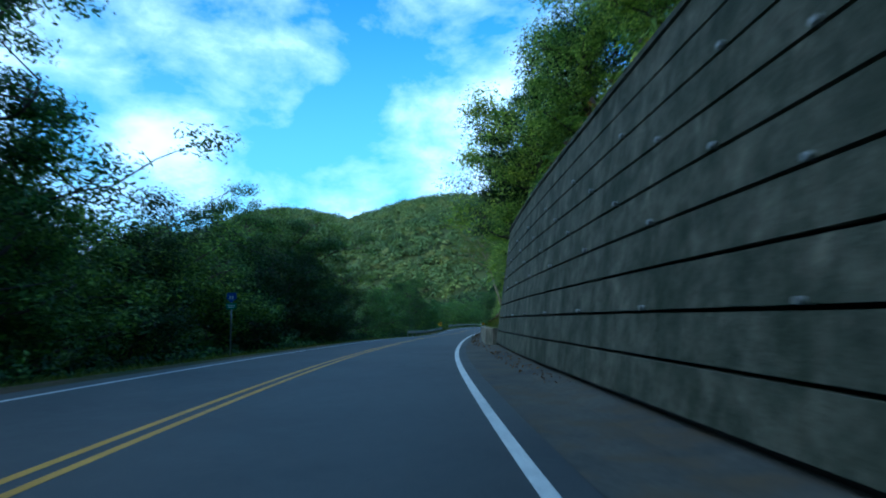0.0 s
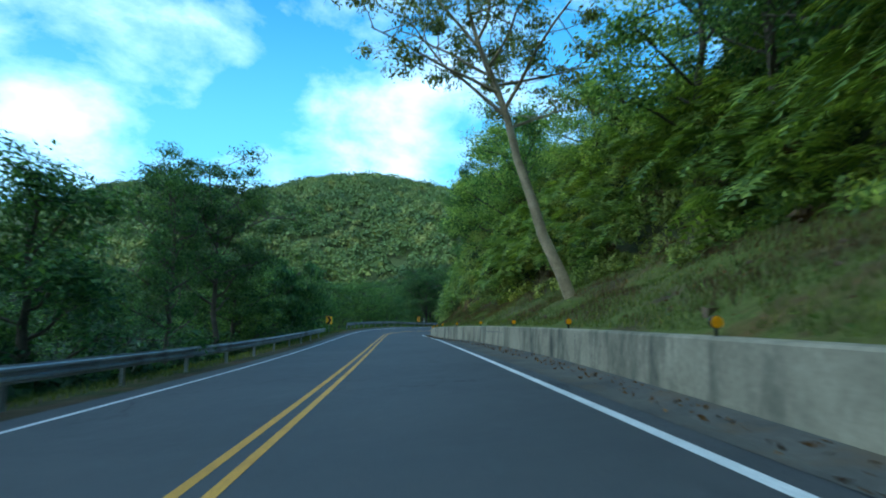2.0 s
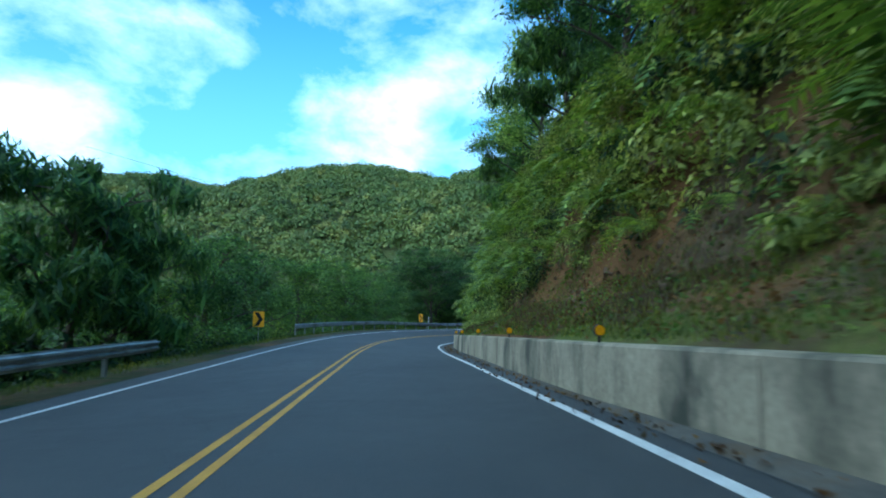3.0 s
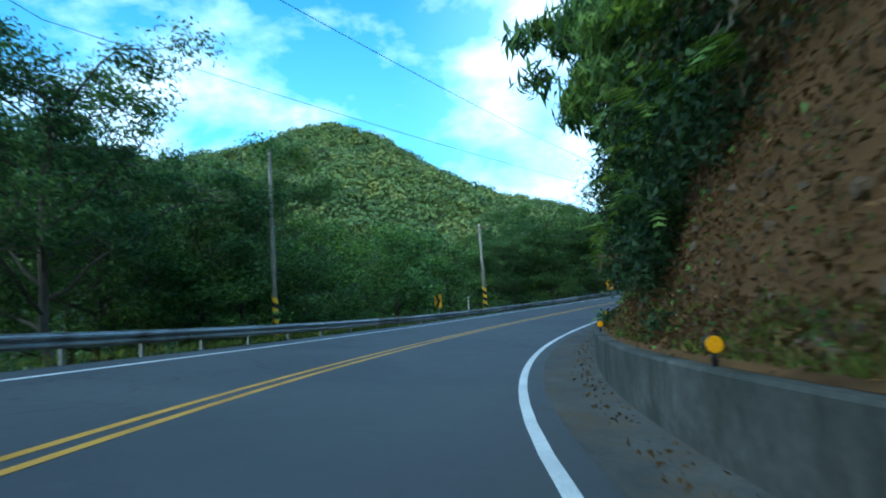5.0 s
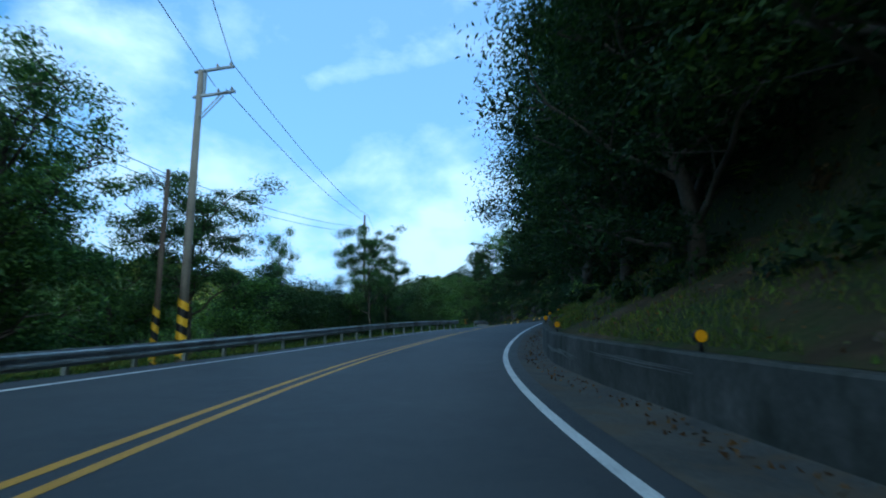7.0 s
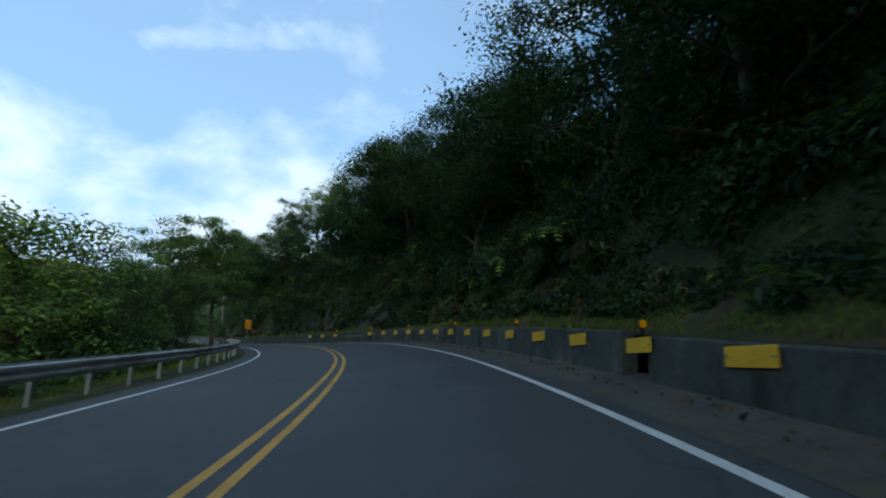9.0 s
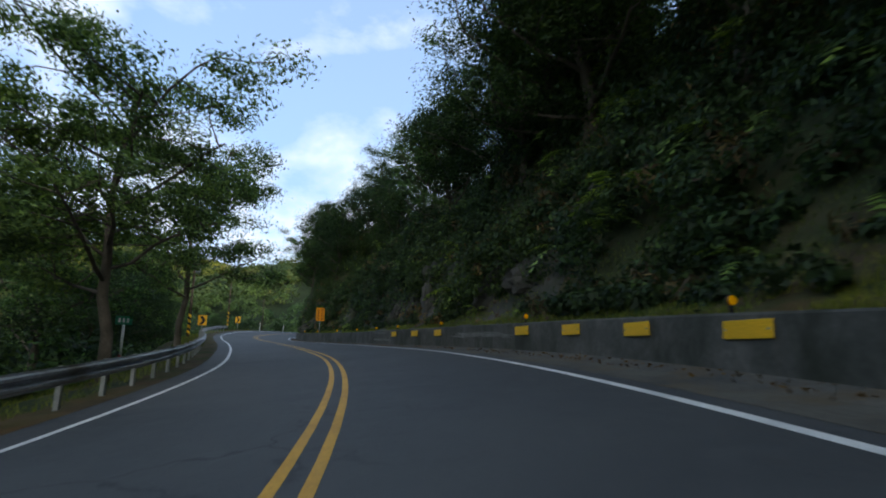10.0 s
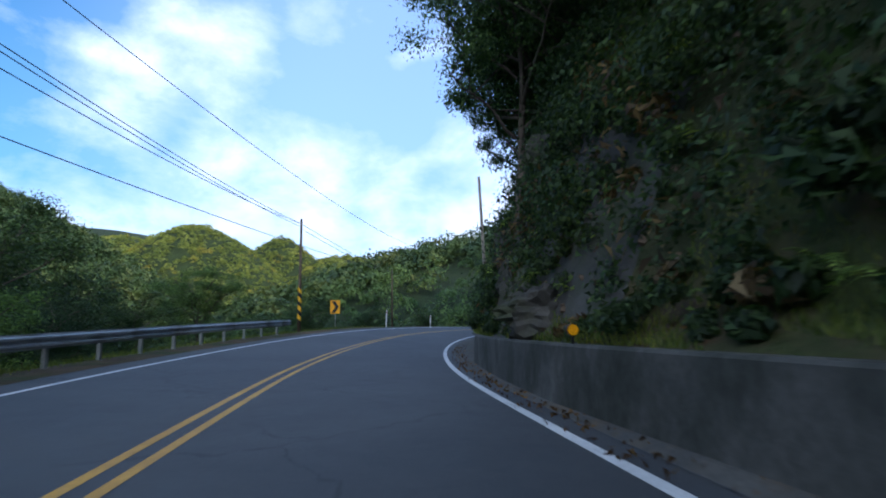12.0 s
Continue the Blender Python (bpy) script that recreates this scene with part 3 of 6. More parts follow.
def blobs(centres, radii, per, size, flat=0.75, shell=0.55, r=rng, droop=0.0, long=1.5, jit=0.55, wide=1.6, below=1.0, ragged=0.4, quad=False):
    """Leaves strewn over blobs: (n, 3, 3) pointed blades that face roughly outwards."""
    centres, radii = np.asarray(centres, float), np.asarray(radii, float)
    n = len(centres) * per
    d = r.normal(size=(n, 3))
    d /= np.linalg.norm(d, axis=1)[:, None]
    d[:, 2] = np.where(d[:, 2] < -below, -d[:, 2], d[:, 2])
    rad = np.repeat(radii, per)[:, None] * (shell + (1 - shell) * r.random((n, 1))) * (1 - ragged / 2 + ragged * r.random((n, 1)))
    c = np.repeat(centres, per, axis=0) + d * rad * np.array([1, 1, flat])
    nrm = d + r.normal(scale=jit, size=(n, 3)) + np.array([0, 0, 0.35])
    nrm /= np.linalg.norm(nrm, axis=1)[:, None]
    u = np.cross(nrm, r.normal(size=(n, 3)))
    u /= np.linalg.norm(u, axis=1)[:, None] + 1e-9
    u[:, 2] -= droop
    v = np.cross(nrm, u)
    sz = size * (0.6 + 0.8 * r.random((n, 1)))
    u, v = u * sz * long * 0.5, v * sz * 0.5
    if quad:          # pointed oval leaves of four corners, slightly folded
        return np.stack([c - u, c - u * 0.1 + v * 0.62 + nrm * sz * 0.08, c + u, c - u * 0.1 - v * 0.62 + nrm * sz * 0.08], 1)
    side = np.where(r.random((n, 1)) < 0.5, 1.0, -1.0)
    return np.stack([c - u, c + u, c + v * side * wide - u * 0.25 + nrm * sz * 0.12], 1)


# ---- ground ----
RIGHT = [   # s, grassy foot's depth, its slope, the steep part's slope and height
    (0, 1.0, 0.5, 1.0, 9.0), (52, 1.5, 0.5, 1.2, 9.0), (53.4, 1.5, 0.5, 1.4, 9.0), (54.6, 1.0, 0.45, 2.1, 8.0), (62, 1.9, 0.42, 1.9, 8.0), (72, 3.3, 0.45, 1.6, 8.0), (90, 4.5, 0.55, 1.35, 8.0), (112, 5.0, 0.5, 1.5, 8.0),
    (130, 3.0, 0.55, 1.7, 9.0), (150, 1.6, 0.6, 2.4, 9.0), (185, 0.5, 0.5, 3.4, 8.0), (208, 0.7, 0.5, 2.8, 8.0), (219, 0.9, 0.5, 2.6, 8.0), (225.5, 1.1, 0.5, 2.4, 8.0), (231, 2.4, 0.5, 1.5, 9.0),
    (255, 2.6, 0.55, 1.6, 9.0), (290, 2.2, 0.5, 1.5, 9.0), (318, 1.6, 0.5, 1.6, 10.0), (338, 0.9, 0.4, 2.2, 10.0), (346, 1.2, 0.4, 2.6, 5.5), (363, 1.3, 0.4, 2.5, 5.5),
    (372, 1.2, 0.4, 2.0, 10.0), (382, 0.3, 0.5, 3.2, 9.0), (400, 0.5, 0.5, 2.4, 9.0), (470, 1.0, 0.5, 1.6, 9.0)]
RIGHT_T = np.array(RIGHT)


def bank(s, d):
    """Height of the cut slope d metres behind the wall's face, above the wall's foot."""
    d1, k1, k2, h2 = (np.interp(s, RIGHT_T[:, 0], RIGHT_T[:, i]) for i in (1, 2, 3, 4))
    dd = np.maximum(d - 0.25, 0)
    a = np.minimum(dd, d1) * k1
    b = np.clip((dd - d1) * k2, 0, h2)
    c = np.maximum(dd - d1 - h2 / k2, 0) * 0.62
    tall = np.interp(s, [0, 53.5, 54.5], [5.15, 5.15, 0.78])
    return tall + a + b + np.minimum(c, 34)


def hills(x, y):
    z = np.full_like(x, -9.0)
    for cx, cy, h, r in ((17, 629, 127, 229), (-213, 764, 140, 248), (189, 547, 145, 141), (330, 640, 128, 191), (145, 507, 106, 182), (356, 527, 94, 129),
                         (677, 709, 122, 146), (755, 554, 124, 83), (825, 447, 77, 175), (654, 590, 122, 115), (808, 496, 104, 166), (570, 720, 108, 160), (481, 217, 56, 144),
                         # (235, 35) and the next three: unseen hills added to block the low sun
                         (-330, 250, 70, 150), (110, 60, 62, 105), (235, 35, 88, 105), (60, -160, 110, 140), (-90, -180, 150, 210), (-260, -120, 110, 170),
                         (560, 60, 80, 150), (1100, 300, 150, 300), (900, 1000, 190, 420), (-900, 600, 190, 420), (0, -900, 190, 500), (-200, 1500, 230, 480), (500, -700, 180, 420)):
        d = np.hypot(x - cx, y - cy) / r
        z = np.maximum(z, -9 + (h + 9) * np.maximum(0, 1 - d ** 1.5 * 0.62))
    return z


def ground_z(x, y):
    x, y = np.asarray(x, float), np.asarray(y, float)
    sel = slice(0, None, 6)
    best = np.full(x.shape, 1e9)
    idx = np.zeros(x.shape, int)
    for k in range(len(SS[sel])):
        d = (x - RXY[sel][k, 0]) ** 2 + (y - RXY[sel][k, 1]) ** 2
        m = d < best
        best[m], idx[m] = d[m], k
    s = SS[sel][idx]
    o = (x - RXY[sel][idx, 0]) * RN[sel][idx, 0] + (y - RXY[sel][idx, 1]) * RN[sel][idx, 1]
    dist = np.sqrt(best)
    side = np.where(o > 0, 1, -1)
    zr = RZB[sel][idx, 0]
    left = -0.5 - 0.42 * np.clip(dist - 6.0, 0, 13)
    right = np.where(dist < 8, -0.6, bank(s, dist - 5.4) - 2.0)
    near = zr + np.where(side > 0, right, left)
    w = np.clip((dist - 16) / 55, 0, 1)
    w = w * w * (3 - 2 * w)
    far = hills(x, y)
    w = np.where(side > 0, w * 0.8, w)
    return near * (1 - w) + far * w


def stretched(lo, hi, step, reach):
    mid = list(np.arange(lo, hi + 0.1, step))
    out, g = [], step
    v = hi
    while v < reach:
        g = min(g * 1.16, 13.0) if v < 850 else g * 1.3
        v += g
        out.append(v)
    lo_, g, v = [], step, lo
    while v > -reach:
        g *= 1.16
        v -= g
        lo_.append(v)
    return np.array(lo_[::-1] + mid + out)


gx, gy = stretched(-60, 290, 3.0, 2600), stretched(-40, 300, 3.0, 2600)
GX, GY = np.meshgrid(gx, gy, indexing="ij")
GZ = ground_z(GX, GY)
ground = new("ground", loft("ground", np.stack([GX, GY, GZ], -1), M["ground"], smooth=True))
tagged(ground, "dark leaf-littered forest floor of valley and hills", "ground", kind="structure")

# ---- road, markings, shoulders ----
s_ = np.arange(0, ROAD_END + 0.1, 1.5)


def strip(name, offs, dz, mat, s=None, smooth=False):
    s = s_ if s is None else s
    return loft(name, np.stack([at(s, (o(s) if callable(o) else o), (h(s) if callable(h) else h)) for o, h in zip(offs, dz)], 1), mat, smooth)


road = new("road", strip("road", (-4.3, -2, 0, 2, 4.2), (0.0, 0.0, 0.0, 0.0, 0.0), M["asphalt"]))
tagged(road, "worn grey asphalt two-lane mountain road", "road", kind="structure")


def marking(name, o, w, mat, label):
    ob = new(name, strip(name, (o - w / 2, o + w / 2), (0.004, 0.004), mat))
    return tagged(ob, label, "road marking", kind="structure")


marking("centre_line_left", -0.135, 0.105, M["yellow"], "worn yellow painted line of a double centre line")
marking("centre_line_right", 0.135, 0.105, M["yellow"], "worn yellow painted line of a double centre line")
marking("edge_line_right", LANE_R, 0.14, M["white"], "white painted edge line beside the shoulder")
marking("edge_line_left", -LANE_L, 0.12, M["white"], "white painted edge line beside the guard rail")
shoulder = new("shoulder", strip("shoulder", (4.15, lambda s: np.maximum(wall_o(s) - 0.45, 4.2), lambda s: wall_o(s) - 0.06, lambda s: wall_o(s) + 0.4), (0.006, -0.01, 0.05, 0.1), M["gutter"]))
tagged(shoulder, "dirty concrete gutter with dead leaves below the wall", "gutter", kind="structure")


def dip(s):
    """How far the valley verge lies under the plane of the banked bend."""
    return np.interp(s, [185, 193, 205, 217, 229, 243, 257, 268], [0, -0.2, -0.28, -0.38, -0.40, -0.37, -0.13, 0])


verge = new("verge", strip("verge", (-4.2, -4.6, -5.4, -6.6, -9.0, -14.0, -20.0), (0.003, lambda s: -0.01 + dip(s), lambda s: -0.03 + dip(s), lambda s: -0.18 + dip(s), -1.0, -3.2, -6.0), M["earth"]))
tagged(verge, "earth verge falling away beside the road", "verge", kind="structure")

# ---- walls on the hill side ----


def low_wall(name, s0, s1, label, h=0.80, mat="concrete"):
    s = np.arange(s0, s1 + 0.01, 1.0)
    prof = ((0.0, -0.25), (0.03, h - 0.03), (0.06, h), (0.30, h), (0.33, h - 0.03), (0.33, -0.25))
    rows = np.stack([at(s, wall_o(s) + o, z) for o, z in prof], 1)
    ob = new(name, loft(name, rows, M[mat], close=True))
    tagged(ob, label, "wall", kind="structure")
    k = s0 + 6.0
    while k < s1 - 2:          # recessed joints between the cast lengths
        a, b = at(k, wall_o(k) - 0.004, 0.05), at(k + 0.014, wall_o(k) - 0.004, 0.05)
        up = np.array([0, 0, h - 0.1])
        child("joint", mesh_of("joint", [a, b, b + up, a + up], [(0, 1, 2, 3)], M["gutter"]), ob)
        k += 6.0
    return ob


low_wall("wall_low_1", 55.5, 184.0, "low weathered concrete wall with dark run-off stains")
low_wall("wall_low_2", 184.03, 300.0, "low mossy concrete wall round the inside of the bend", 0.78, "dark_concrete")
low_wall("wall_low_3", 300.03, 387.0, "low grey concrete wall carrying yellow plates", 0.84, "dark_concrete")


def tall_wall():
    root = thing("wall_tall", Matrix(), "tall grey concrete retaining wall with deep horizontal joints", "wall")
    root["kind"] = "structure"
    s = np.linspace(0, 55.2, 29)
    lean, course, first, n = 0.15, 0.55, 0.70, 8
    high = first + n * course
    prof = ((0.10, -0.3), (0.10 + lean * high, high), (0.9 + lean * high, high), (0.9, -0.3))
    inner = np.minimum(s, 54.8)
    # black sheet stands in for the shade deep inside the joints
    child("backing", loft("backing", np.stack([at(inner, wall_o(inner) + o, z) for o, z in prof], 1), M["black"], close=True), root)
    end = np.array([54.83, 55.2])
    face = ((-0.02 - lean * 0.3, -0.3), (lean * high - 0.02, high), (0.92 + lean * high, high), (0.92, -0.3))
    child("end_face", loft("end_face", np.stack([at(end, wall_o(end) + o, z) for o, z in face], 1), M["old_concrete"], close=True), root, "mossy concrete end of the retaining wall")
    for i in range(-1, n):
        z0, z1 = first + i * course + 0.024, first + (i + 1) * course - 0.024
        for s0 in np.arange(0, 54, 9.13):
            t = np.array([s0 + 0.004, s0 + 3.0, s0 + 6.0, s0 + 9.126])
            pr = ((lean * z0 - 0.02, z0), (lean * z1 - 0.02, z1), (lean * z1 + 0.2, z1), (lean * z0 + 0.2, z0))
            child("panel", loft("panel", np.stack([at(t, wall_o(t) + o, z) for o, z in pr], 1), M["old_concrete"], close=True), root)
    for i in (1, 3, 4, 5, 6):
        for s0 in np.arange(2.5 + (i % 2) * 1.5, 55, 3.0):
            z = first + i * course + 0.05
            child("drain_pipe", bpy.data.meshes["drain"], root, m=spot(s0, wall_o(s0) + lean * z - 0.08, z))
    cap = np.stack([at(s, wall_o(s) + o + lean * high, z) for o, z in ((-0.06, high), (-0.06, high + 0.09), (0.5, high + 0.09), (0.5, high))], 1)
    child("coping", loft("coping", cap, M["old_concrete"], close=True), root)


def seed_mesh(name, bm, mat):
    me = bpy.data.meshes.new(name)
    bm.to_mesh(me)
    bm.free()
    me.materials.append(mat)
    return me


seed_mesh("drain", tube(0.035, 0.035, 0.12, (0, 0, 0), 10, pose(0, 0, 0, 0, 90, 0)), M["sign_back"])
tall_wall()

# ---- the cut slope behind the walls ----


def bank_rows():
    s = np.concatenate([np.arange(0, 52, 2.0), np.arange(52, 58, 0.5), np.arange(58, ROAD_END, 1.0)])
    d = np.concatenate([[0.26, 0.5, 0.9, 1.3, 1.8, 2.4, 3.0, 3.6, 4.3, 5.0, 5.7, 6.5, 7.4, 8.4, 9.5, 11, 13, 16, 20, 26, 34, 44]])
    S, D = np.meshgrid(s, d, indexing="ij")
    base = np.interp(S, [0, 53.5, 54.5], [0.85, 0.85, 0.0])
    P = at(S, wall_o(S) + D + base, 0.0)
    z = bank(S, D)
    rough = np.array([[noise.fractal(Vector(P[i, j]) * 0.35, 0.9, 2.1, 5) for j in range(len(d))] for i in range(len(s))])
    w = np.clip((D - 0.5) / 2.0, 0, 1)
    crag = np.interp(S, [130, 140, 152, 178, 186, 219, 226, 330, 338, 352, 374, 380, 394, 402], [1, 1.6, 1, 1, 2.2, 2.2, 1, 1, 2.0, 1, 1, 2.2, 2.2, 1])
    rough = rough * crag
    P[..., 2] += z + rough * 0.55 * w
    out = np.stack([np.interp(S, SS, RN[:, 0]), np.interp(S, SS, RN[:, 1])], -1)
    P[..., :2] += out * (rough * 0.5 * w)[..., None]
    return s, d, P


BS, BD, BP = bank_rows()


def bank_mesh():
    """The slope's sheet: turf at its foot, bare earth on the cut faces, leaf litter under the trees."""
    me = loft("hillside", BP, M["turf"], smooth=True)
    me.materials.append(M["cliff"])
    me.materials.append(M["litter_floor"])
    me.materials.append(M["earth"])
    me.materials.append(M["bare"])
    me.materials.append(M["rock"])
    k = len(BD) - 1
    kinds = np.zeros((len(BS) - 1, k), int)
    foot = np.interp(BS[:-1], RIGHT_T[:, 0], RIGHT_T[:, 1])
    for i, s in enumerate(BS[:-1]):
        bare = 182 < s < 226 or 333 < s < 368 or 376 < s < 396 or 139 < s < 150
        kinds[i] = np.where(BD[:-1] < foot[i] + 0.3, 0 if s < 180 else 3, 2)
        if 130 < s < 162:
            kinds[i] = np.where((BD[:-1] > 0.7) & (BD[:-1] < foot[i] + 1.6), 4, kinds[i])
        if 84 < s < 98:
            kinds[i] = np.where((BD[:-1] > 1.6) & (BD[:-1] < foot[i] + 1.6), 4, kinds[i])
        if bare:
            kinds[i] = np.where(BD[:-1] < foot[i] + 1.5, 5 if s > 300 else 1, 2)
    me.polygons.foreach_set("material_index", kinds.reshape(-1).astype(np.int32))
    return me


bank_ob = new("hillside", bank_mesh())
tagged(bank_ob, "steep cut bank of brown earth and moss above the wall", "bank", kind="structure")


def on_bank(s, d):
    """Places on the cut slope, looked up in its sheet."""
    s, d = np.asarray(s, float), np.asarray(d, float)
    i = np.clip(np.searchsorted(BS, s) - 1, 0, len(BS) - 2)
    j = np.clip(np.searchsorted(BD, d) - 1, 0, len(BD) - 2)
    u = ((s - BS[i]) / (BS[i + 1] - BS[i]))[:, None]
    v = ((d - BD[j]) / (BD[j + 1] - BD[j]))[:, None]
    return (BP[i, j] * (1 - u) + BP[i + 1, j] * u) * (1 - v) + (BP[i, j + 1] * (1 - u) + BP[i + 1, j + 1] * u) * v


# ---- guard rails ----
BEAM = ((0.00, 0.42), (0.00, 0.455), (-0.075, 0.485), (-0.075, 0.53), (-0.01, 0.565), (-0.01, 0.605), (-0.075, 0.64), (-0.075, 0.685), (0.0, 0.715), (0.0, 0.75), (0.012, 0.75), (0.012, 0.42))
seed_mesh("rail_post", box(0.09, 0.11, 1.15, (0, 0, 0.17), 0.008), M["post"])
seed_mesh("rail_block", box(0.10, 0.12, 0.28, (0, 0, 0.585), 0.008), M["steel"])


def guard_rail(s0, s1, o, label, gap=4.0):
    root = thing("guard_rail", Matrix(), label, "guard rail", "guard rails along the valley side")
    s = np.arange(s0, s1 + 0.01, 1.0)
    oo = o(s) if callable(o) else np.full(len(s), o)
    child("beam", loft("beam", np.stack([at(s, oo - a, z + dip(s)) for a, z in BEAM], 1), M["steel"], close=True), root, "corrugated galvanised steel beam")
    for k in np.arange(s0 + 0.6, s1, gap):
        ok = float(np.interp(k, s, oo))
        child("post", bpy.data.meshes["rail_post"], root, m=spot(k, ok - 0.17, float(dip(k))))
        child("block", bpy.data.meshes["rail_block"], root, m=spot(k, ok - 0.07, float(dip(k))))
    return root


guard_rail(98.5, 146.0, -5.0, "galvanised steel guard rail along the straight")
guard_rail(167.0, 288.0, lambda s: np.interp(s, [167, 175, 200, 215, 250, 288], [-6.1, -6.2, -5.2, -4.7, -4.5, -4.6]), "long curved galvanised guard rail round the bend", 2.0)
guard_rail(296.0, 400.0, lambda s: np.interp(s, [296, 330, 350, 370, 400], [-4.6, -4.6, -4.9, -5.2, -5.0]), "dark weathered guard rail before the trees", 2.0)


# ---- rocks in the bank ----


def rock_mesh(name, size, mat, seed):
    bm = bmesh.new()
    bmesh.ops.create_icosphere(bm, subdivisions=4, radius=1.0)
    for v in bm.verts:
        k = 1 + 0.45 * noise.fractal(v.co * 1.1 + Vector((seed, 0, 0)), 0.8, 2.2, 4)
        c = v.co * k
        for n in (Vector((1, 0.3, 0.2)), Vector((-0.4, 1, 0.1)), Vector((0.1, -0.8, 0.7)), Vector((-0.6, -0.5, 0.6))):
            n = n.normalized()
            e = c.dot(n) - 0.72
            if e > 0:
                c = c - n * e * 0.85
        c = c * (1 + 0.22 * noise.fractal(v.co * 3.4 + Vector((0, seed, 0)), 0.7, 2.1, 4))
        v.co = Vector((c.x * size[0], c.y * size[1], c.z * size[2]))
    me = bpy.data.meshes.new(name)
    bm.to_mesh(me)
    bm.free()
    me.materials.append(mat)
    return me


def boulder(s, d, size, mat, label, seed, dz=0.0):
    p = on_bank([s], [d])[0]
    ob = new("boulder", rock_mesh("boulder", size, mat, seed))
    ob.matrix_basis = pose(p[0], p[1], p[2] + dz, 10 * math.sin(seed), 10 * math.cos(seed * 1.7), heading(s) + 40 * seed)
    return tagged(ob, label, "boulder", "boulders in the bank")


boulder(88.3, 1.9, (0.50, 0.62, 0.62), M["boulder"], "pale brown boulder sticking out of the grassy bank", 1, -0.2)
boulder(91.6, 3.4, (0.42, 0.5, 0.36), M["boulder"], "small brown boulder half sunk in soil", 2)
for k, (s, d) in enumerate(((336, 2.0), (339, 1.8), (341.5, 2.2), (344, 2.4), (347, 2.6), (350, 2.8), (338, 3.2), (343, 3.6), (348.5, 4.0), (334, 2.9), (380, 1.0), (382, 0.9), (384, 1.1), (386.5, 1.3), (383, 2.0), (388, 1.6), (385, 2.8))):
    boulder(s, d, (0.55 + 0.15 * math.sin(k * 2.1), 0.75 + 0.3 * math.cos(k * 1.3), 0.8 + 0.25 * math.sin(k * 1.7)), M["rock"], "dark grey fractured rock standing out of the cut face", 6 + k, -0.3)

for k, (s, d, h) in enumerate(((346.0, 1.7, 1.5), (348.6, 1.8, 1.1), (350.6, 1.9, 1.6), (352.4, 1.7, 1.2), (354.2, 2.0, 1.7), (356.6, 1.8, 1.2), (359.0, 2.0, 1.5), (362.0, 1.9, 1.1), (365.0, 1.9, 1.3))):
    boulder(s, d, (0.42, 0.55 + 0.12 * math.sin(k * 2.3), h), M["rock"], "dark grey upright rock slab at the cut face's foot", 40 + k, -0.2)

# ---- reflectors and plates on the walls ----


def reflector():
    root = thing("road_reflector", Matrix(), "round amber reflector on a short post on the wall", "reflector", "reflectors along the wall")
    part("stem", tube(0.022, 0.022, 0.16), M["black"], root)
    part("housing", tube(0.080, 0.080, 0.05, (0, 0.03, 0.18), 20, pose(0, 0, 0, 90, 0, 0)), M["black"], root, "black plastic housing")
    part("lens", tube(0.074, 0.069, 0.02, (0, -0.02, 0.18), 20, pose(0, 0, 0, 90, 0, 0)), M["amber"], root, "faceted amber lens")
    return root


proto = reflector()
REFLECT = [69.0, 75.8, 82.7, 89.6, 96.6, 103.7, 110.7, 117.3, 124.6, 130.6, 136.9, 143.2, 149.6, 156.5, 164.0, 173.0, 182.5, 191.9, 201.3, 210.0, 218.8, 226.9, 235.4, 243.6, 251.3, 259.3, 267.5, 275.5, 283.5, 291.5,
           299.5, 307.5, 316.0, 325.0, 333.0, 340.5, 346.2, 352.0, 357.8, 364.1, 370.2, 376.6]
for i, s in enumerate(REFLECT):
    m = spot(s, wall_o(s) + 0.17, 0.84 if s > 300 else 0.79, turn=4)
    if i == 0:
        proto.matrix_basis = m
    else:
        copy_thing(proto, m)


def plate():
    root = thing("wall_plate", Matrix(), "yellow reflective plate bolted to the wall's face", "plate", "yellow plates on the wall")
    part("board", box(0.02, 0.96, 0.25, (0, 0, 0), 0.006), M["bar_yellow"], root)
    for y in (-0.42, 0.42):
        part("bolt", tube(0.018, 0.018, 0.012, (-0.01, y, 0), 8, pose(0, 0, 0, 0, -90, 0)), M["post"], root, "steel bolt")
    return root


pl = plate()
for i, s in enumerate(list(np.arange(285.3, 334.3, 2.80)) + [340.4, 343.2, 346.3]):
    m = spot(s, wall_o(s) - 0.012, 0.62, turn=-1.5 + 3 * ((i * 7) % 5) / 4)
    if i == 0:
        pl.matrix_basis = m
    else:
        copy_thing(pl, m)

# ---- signs ----


def polygon(points, depth, at_=(0, 0, 0)):
    """A flat shape in x and z, depth thick along y."""
    bm = bmesh.new()
    a = [bm.verts.new((x, -depth / 2, z)) for x, z in points]
    b = [bm.verts.new((x, depth / 2, z)) for x, z in points]
    bm.faces.new(a)
    bm.faces.new(b[::-1])
    for i in range(len(a)):
        j = (i + 1) % len(a)
        bm.faces.new((a[j], a[i], b[i], b[j]))
    bmesh.ops.translate(bm, vec=at_, verts=bm.verts)
    bmesh.ops.recalc_face_normals(bm, faces=bm.faces)
    return bm


